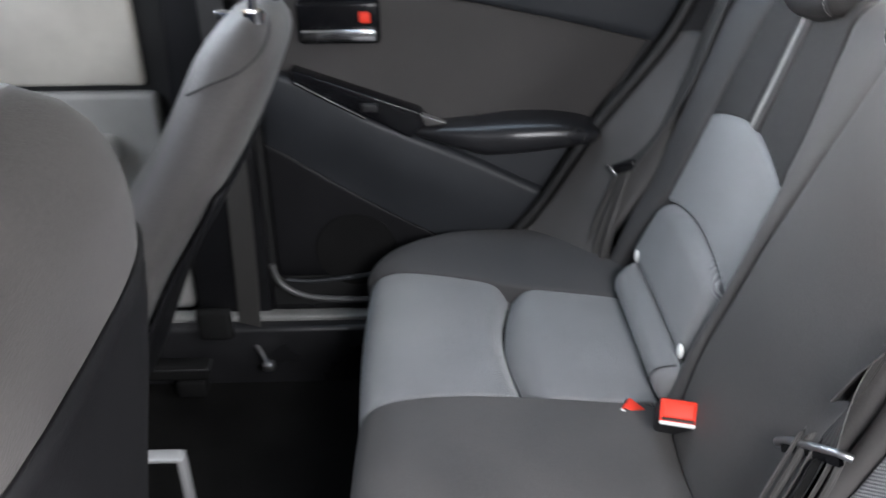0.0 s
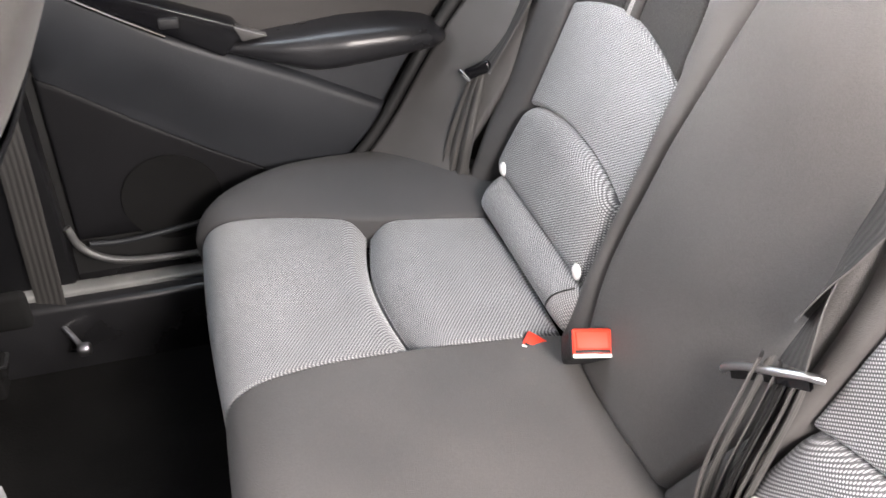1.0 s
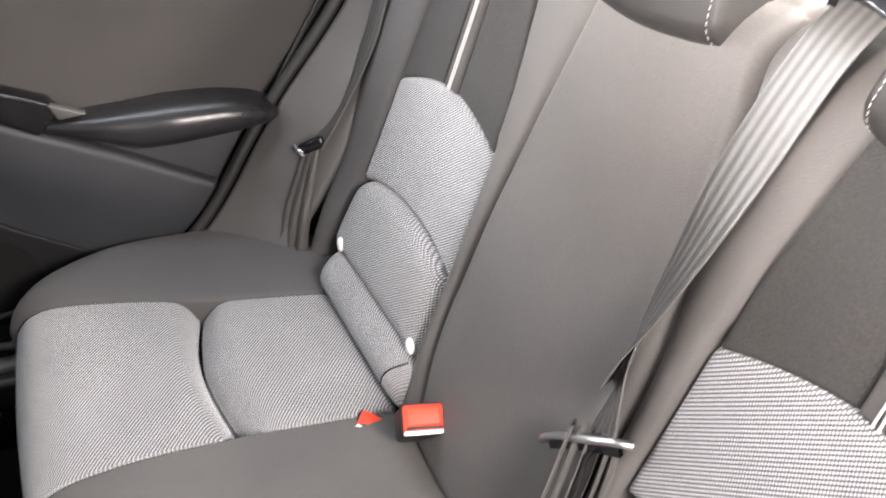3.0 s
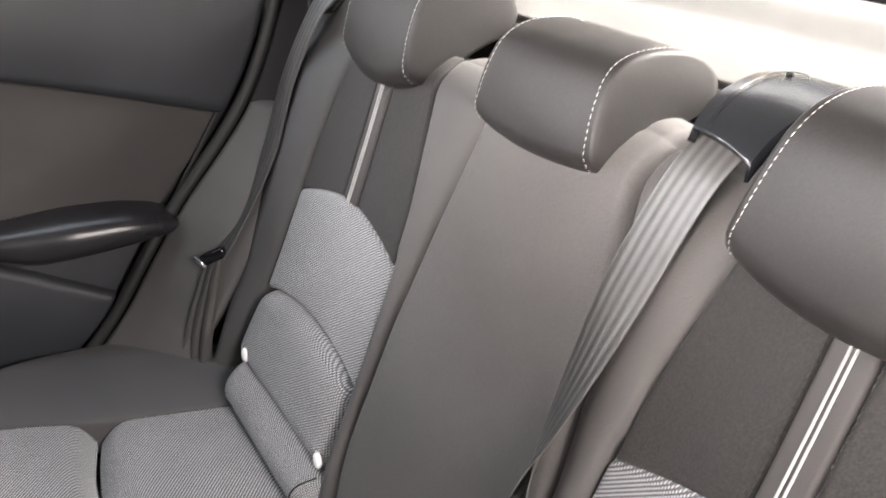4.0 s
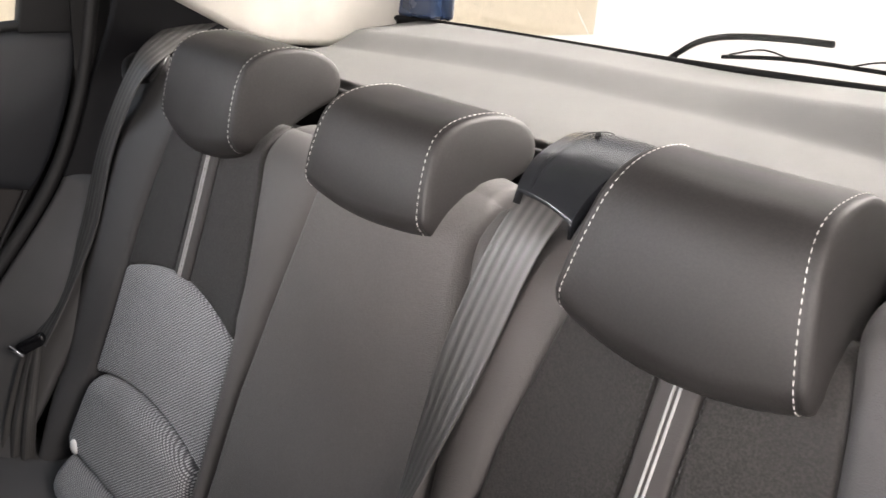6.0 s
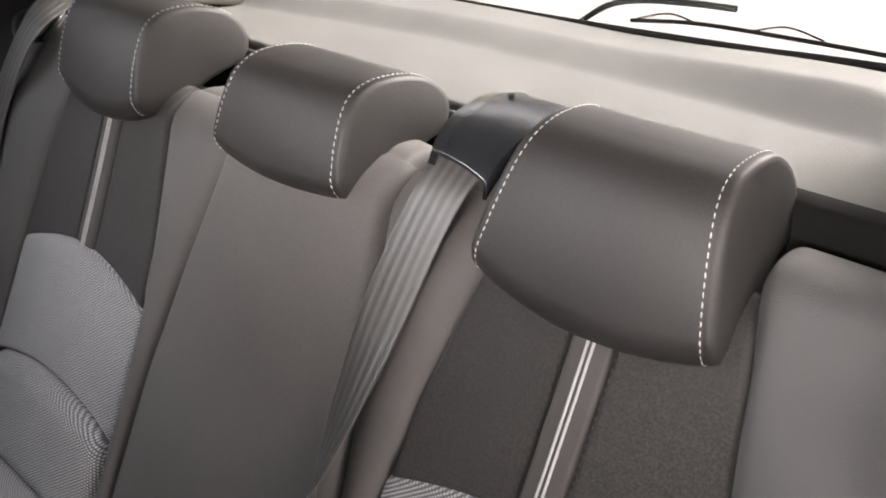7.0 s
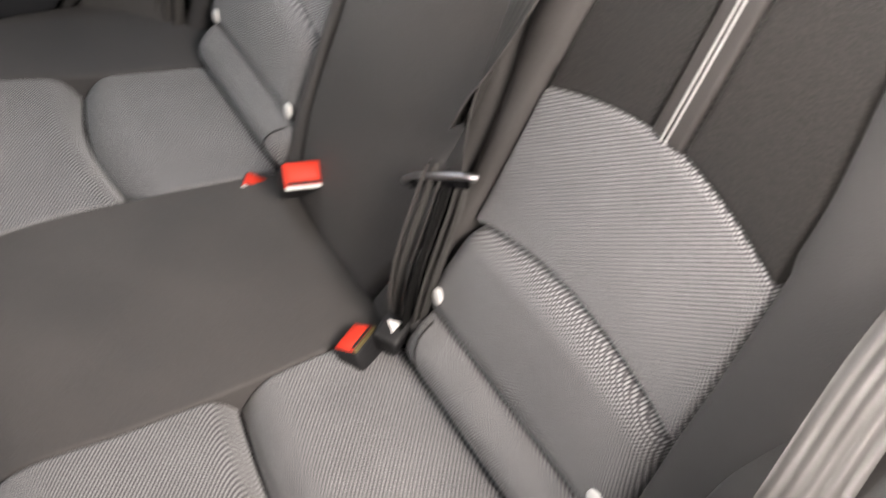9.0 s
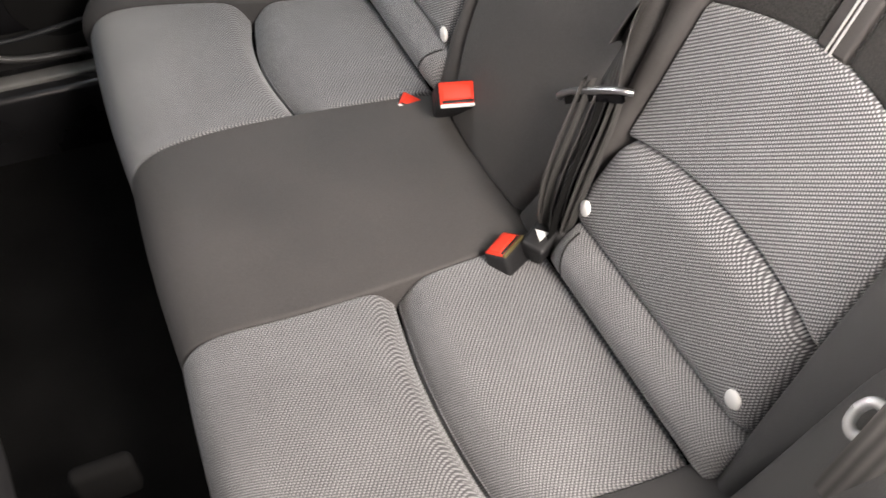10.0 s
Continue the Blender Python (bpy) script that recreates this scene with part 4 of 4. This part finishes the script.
part("ridge", tube(ridge, 0.0006, 30, 6), COVERSHELL, cover, "fine moulded ridge")
part("pin", tube([Vector(rows[22][3]) + Vector((0, 0, 0.001)), Vector(rows[22][3]) + Vector((0, 0.001, 0.003))], 0.003, 4, 10), MATTE, cover, "small black pin")
g = part("shell", sheet(rows), COVERSHELL, cover)
sol = g.modifiers.new("thickness", "SOLIDIFY")
sol.thickness = 0.006

# ---- buckles ----


def axes(origin, across, out):
    """A pose with local x across the buckle and local z out of its end."""
    z = Vector(out).normalized()
    x = (Vector(across) - z * Vector(across).dot(z)).normalized()
    m = Matrix((x, z.cross(x), z)).transposed().to_4x4()
    m.translation = origin
    return m


def buckle(m, label, edge):
    b = thing("seat_belt_buckle", label, "buckle", "rear buckles")
    part("body", box((-0.028, -0.020, -0.065), (0.028, 0.020, 0.0), 0.006, 3, m), BLACKPLASTIC, b)
    part("red_button", box((-0.0215, -0.0085, -0.010), (0.0215, 0.0155, 0.0035), 0.0025, 2, m), RED, b, "red release button")
    part("button_rim", box((-0.0255, -0.0185, -0.012), (0.0255, 0.0185, 0.0015), 0.004, 3, m), RED, b, "red plastic rim round the button")
    part("slot", box((-0.022, -0.0125, -0.006), (0.022, -0.0085, 0.0022), 0.0006, 1, m), RUBBER, b, "dark tongue slot")
    part("slot_edge", box((-0.025, -0.0185, -0.006), (0.025, -0.0135, 0.003), 0.002, 2, m), edge, b, "slot edge")
    return b


buckle(axes((0.079, 0.024, 0.412), (-0.26, -0.96, 0), (-0.62, 0.17, 0.77)), "black buckle with red release button between the cushions", WHITE)
buckle(axes((0.158, 0.056, 0.345), (-0.55, -0.75, -0.36), (-0.30, -0.20, 0.9)) @ Matrix.Scale(0.86, 4), "black buckle with red button, sunk into the cushion", WHITE)
low = buckle(axes((-0.170, 0.072, 0.374), (0.50, -0.86, 0), (0.30, 0.20, 0.93)) @ Matrix.Scale(0.86, 4), "black buckle with red button lying on the cushion", BRASS)
stalk = part("stalk", box((-0.017, -0.021, -0.03), (0.017, 0.021, 0.0), 0.006, 3, axes((-0.184, 0.030, 0.386), (-0.86, -0.5, 0), (-0.15, 0.1, 0.98))), BLACKPLASTIC, low)
arrow = prism([(-0.010, 0.004), (0.006, 0.009), (0.004, -0.008)], 2, 0.0003, 0.0013)
arrow.transform(axes((-0.184, 0.030, 0.386), (-0.86, -0.5, 0), (-0.15, 0.1, 0.98)))
part("arrow_label", arrow, WHITE, stalk, "white printed arrow", smooth=False)

# ---- front seats ----


def front_seat(cx, half, back, top, label, cover, taper=(1.0, 1.0, 1.0, 1.0), panel_top=0.70):
    """A front seat's back, seen from behind: rings up its height, with side bolsters wrapping round."""
    seat = thing("bucket_seat", label, "seat", "front seats")
    def ring(z, swell=0.0):
        f = (z - 0.28) / (top - 0.28)
        y = back(z)
        w = half * (0.86 + 0.14 * math.sin(math.pi * min(f * 1.1, 1))) * (1 - max(0.0, (f - 0.72) / 0.28) ** 2.4 * 0.42) * float(np.interp(f, [0, 0.3, 0.62, 0.85], taper)) + swell
        d = 0.085 * (1 - 0.35 * f) + swell
        end = math.sqrt(max(1 - max(0.0, (f - 0.9) / 0.1) ** 2, 0.02))
        out = []
        for k in range(40):
            c, q = math.cos(k / 40 * math.tau), math.sin(k / 40 * math.tau)
            out.append((cx + w * math.copysign(abs(c) ** 0.62, c) * (0.7 + 0.3 * end), y + d - swell + d * end * math.copysign(abs(q) ** 0.75, q), z))
        return out

    rows = [ring(z) for z in np.linspace(0.28, top, 40)]
    bm = sheet(rows, closed_u=True)
    bm.verts.ensure_lookup_table()
    bm.faces.new(bm.verts[-40:])
    part("backrest", bm, cover, seat)
    # near-black sheet over the backrest's rear, up to panel_top
    rows = []
    for z in np.linspace(0.29, panel_top, 30):
        f = (z - 0.28) / (top - 0.28)
        w = half * 0.80 * float(np.interp(f, [0, 0.3, 0.62, 0.85], taper))
        if cx > 0:
            rows.append([(cx + w * u, back(z) - 0.007 + 0.012 * abs(u) ** 4 + 0.02 * max(0.0, f - 0.55), z) for u in np.linspace(-1, 1, 13)])
        else:
            outer = ring(z, 0.004)
            rows.append([outer[k % 40] for k in range(19, 42)])
    panel = part("back_panel", sheet(rows), KICK, seat, "darker sheet over the lower back")
    panel.modifiers.new("thickness", "SOLIDIFY").thickness = 0.004
    if cx > 0:
        seam = [ring(top - 0.075 + 0.075 * (k - 16) / 14, 0.0005)[k] for k in range(16, 31)]
        part("shoulder_seam", tube(seam, 0.0014, 40, 6), BLACKTHREAD, seat, "dark curved shoulder seam")
        rest = part("headrest", box((cx - 0.125, back(top) - 0.005, top + 0.035), (cx + 0.125, back(top) + 0.085, top + 0.19), 0.03, 4), HIDE, seat, "dark padded headrest")
        for sx in (-1, 1):
            px, py = cx + sx * 0.065, back(top) + 0.045
            post = part("post", tube([(px, py, top - 0.03), (px, py, top + 0.06)], 0.006, 6, 12), CHROME, seat, "chrome headrest post")
            part("post_collar", tube([(px, py, top - 0.008), (px, py, top + 0.008)], 0.014, 6, 14), CHROME, post, "bright post collar")
    part("cushion", box((cx - 0.24, back(0.30) + 0.10, 0.17), (cx + 0.24, back(0.3) + 0.62, 0.34), 0.05, 4), FABRIC, seat)
    for sx in (-1, 1):
        rx, ry = cx + sx * 0.24, back(0.28) - 0.03
        rail = part("rail", box((rx - 0.018, ry, 0.075), (rx + 0.018, ry + 0.45, 0.112), 0.006), MATTE, seat, "dark steel seat rail")
        part("rail_strip", box((rx - 0.019, ry - 0.004, 0.100), (rx + 0.019, ry + 0.40, 0.106), 0.002), BLACKPLASTIC, rail)
        part("rail_foot", box((rx - 0.024, ry + 0.01, 0.031), (rx + 0.024, ry + 0.07, 0.074), 0.008, 3), MATTE, rail)
        if sx < 0 and cx > 0:
            hinge = part("hinge_bracket", box((cx - 0.212, ry - 0.075, 0.262), (cx - 0.188, ry - 0.005, 0.270), 0.002), WORNSTEEL, seat, "bright worn steel hinge bracket")
            part("bracket_leg", box((cx - 0.212, ry - 0.082, 0.16), (cx - 0.188, ry - 0.072, 0.268), 0.002), WORNSTEEL, hinge)
        else:
            part("hinge_cover", box((cx + sx * 0.20 - 0.012, ry - 0.075, 0.20), (cx + sx * 0.20 + 0.012, ry - 0.005, 0.27), 0.010, 3), MATTE, seat)
    return seat


front_seat(0.37, 0.225, curve([(0.28, 0.86), (0.45, 0.785), (0.58, 0.715), (0.65, 0.668), (0.75, 0.605), (0.86, 0.555), (0.97, 0.530)]), 0.905, "charcoal driver's seat seen from behind", FABRIC)
front_seat(-0.415, 0.225, curve([(0.28, 0.66), (0.55, 0.605), (0.80, 0.57), (1.01, 0.55)]), 1.03, "dark charcoal front passenger seat, darker over its lower back", FABRIC, (0.45, 0.5, 0.68, 0.97), 0.895)

# ---- far front door and its belt, past the driver's seat ----
front_door = thing("front_door", "closed front door with pale upper trim beside the driver's seat", "door")
part("upper_trim", box((0.715, 0.89, 0.675), (0.742, 1.75, 0.90), 0.010, 3), CREAM, front_door, "pale grey upper door trim")
part("lower_trim", box((0.705, 0.87, 0.18), (0.742, 1.75, 0.664), 0.012, 3), FRONTTRIM, front_door)
part("armrest", box((0.655, 0.95, 0.53), (0.712, 1.40, 0.59), 0.018, 3), FRONTTRIM, front_door)
g = part("window_glass", box((0.722, 0.86, 0.905), (0.726, 1.70, 1.29)), GLASS, front_door, "clear door glass", smooth=False)
g.visible_shadow = False
front_belt = thing("front_seat_belt", "black front seat belt hanging down the centre pillar", "seat belt")
part("webbing", ribbon([(0.675, 0.745, 1.20), (0.668, 0.735, 0.80), (0.662, 0.732, 0.50), (0.658, 0.738, 0.30), (0.655, 0.745, 0.13)], [(0.35, 1, 0)] * 5, 0.052), BELT, front_belt)
part("anchor_bolt", tube([(0.664, 0.765, 0.128), (0.660, 0.745, 0.126), (0.656, 0.735, 0.122)], 0.013, 10, 10), PLASTIC, front_belt)
part("anchor_bar", tube([(0.658, 0.742, 0.128), (0.625, 0.722, 0.124), (0.598, 0.705, 0.116)], 0.005, 12, 8), METAL, front_belt, "steel anchor bar")
part("bar_end", box((0.582, 0.688, 0.100), (0.604, 0.712, 0.122), 0.008, 3), METAL, front_belt)
part("tongue", box((0.645, 0.655, 0.805), (0.662, 0.725, 0.832), 0.006, 3), CHROME, front_belt, "steel tongue")

# ---- near rear door, swung open behind the viewer ----
near_door = thing("open_rear_door", "dark blue rear door standing wide open", "door")
swing = Matrix.Translation((-0.76, 0.80, 0)) @ Matrix.Rotation(radians(205), 4, "Z")
part("outer_skin", box((0.0, -0.045, 0.12), (0.86, -0.02, 0.95), 0.01, 2, swing), PAINT, near_door)
part("inner_card", box((0.02, -0.018, 0.16), (0.84, 0.02, 0.94), 0.012, 2, swing), PLASTIC, near_door)
part("window_frame", box((0.0, -0.04, 1.24), (0.80, -0.01, 1.30), 0.006, 2, swing), RUBBER, near_door)
part("window_frame", box((0.0, -0.04, 0.95), (0.05, -0.01, 1.25), 0.006, 2, swing), RUBBER, near_door)
part("window_frame", box((0.76, -0.04, 0.95), (0.82, -0.01, 1.25), 0.006, 2, swing), RUBBER, near_door)
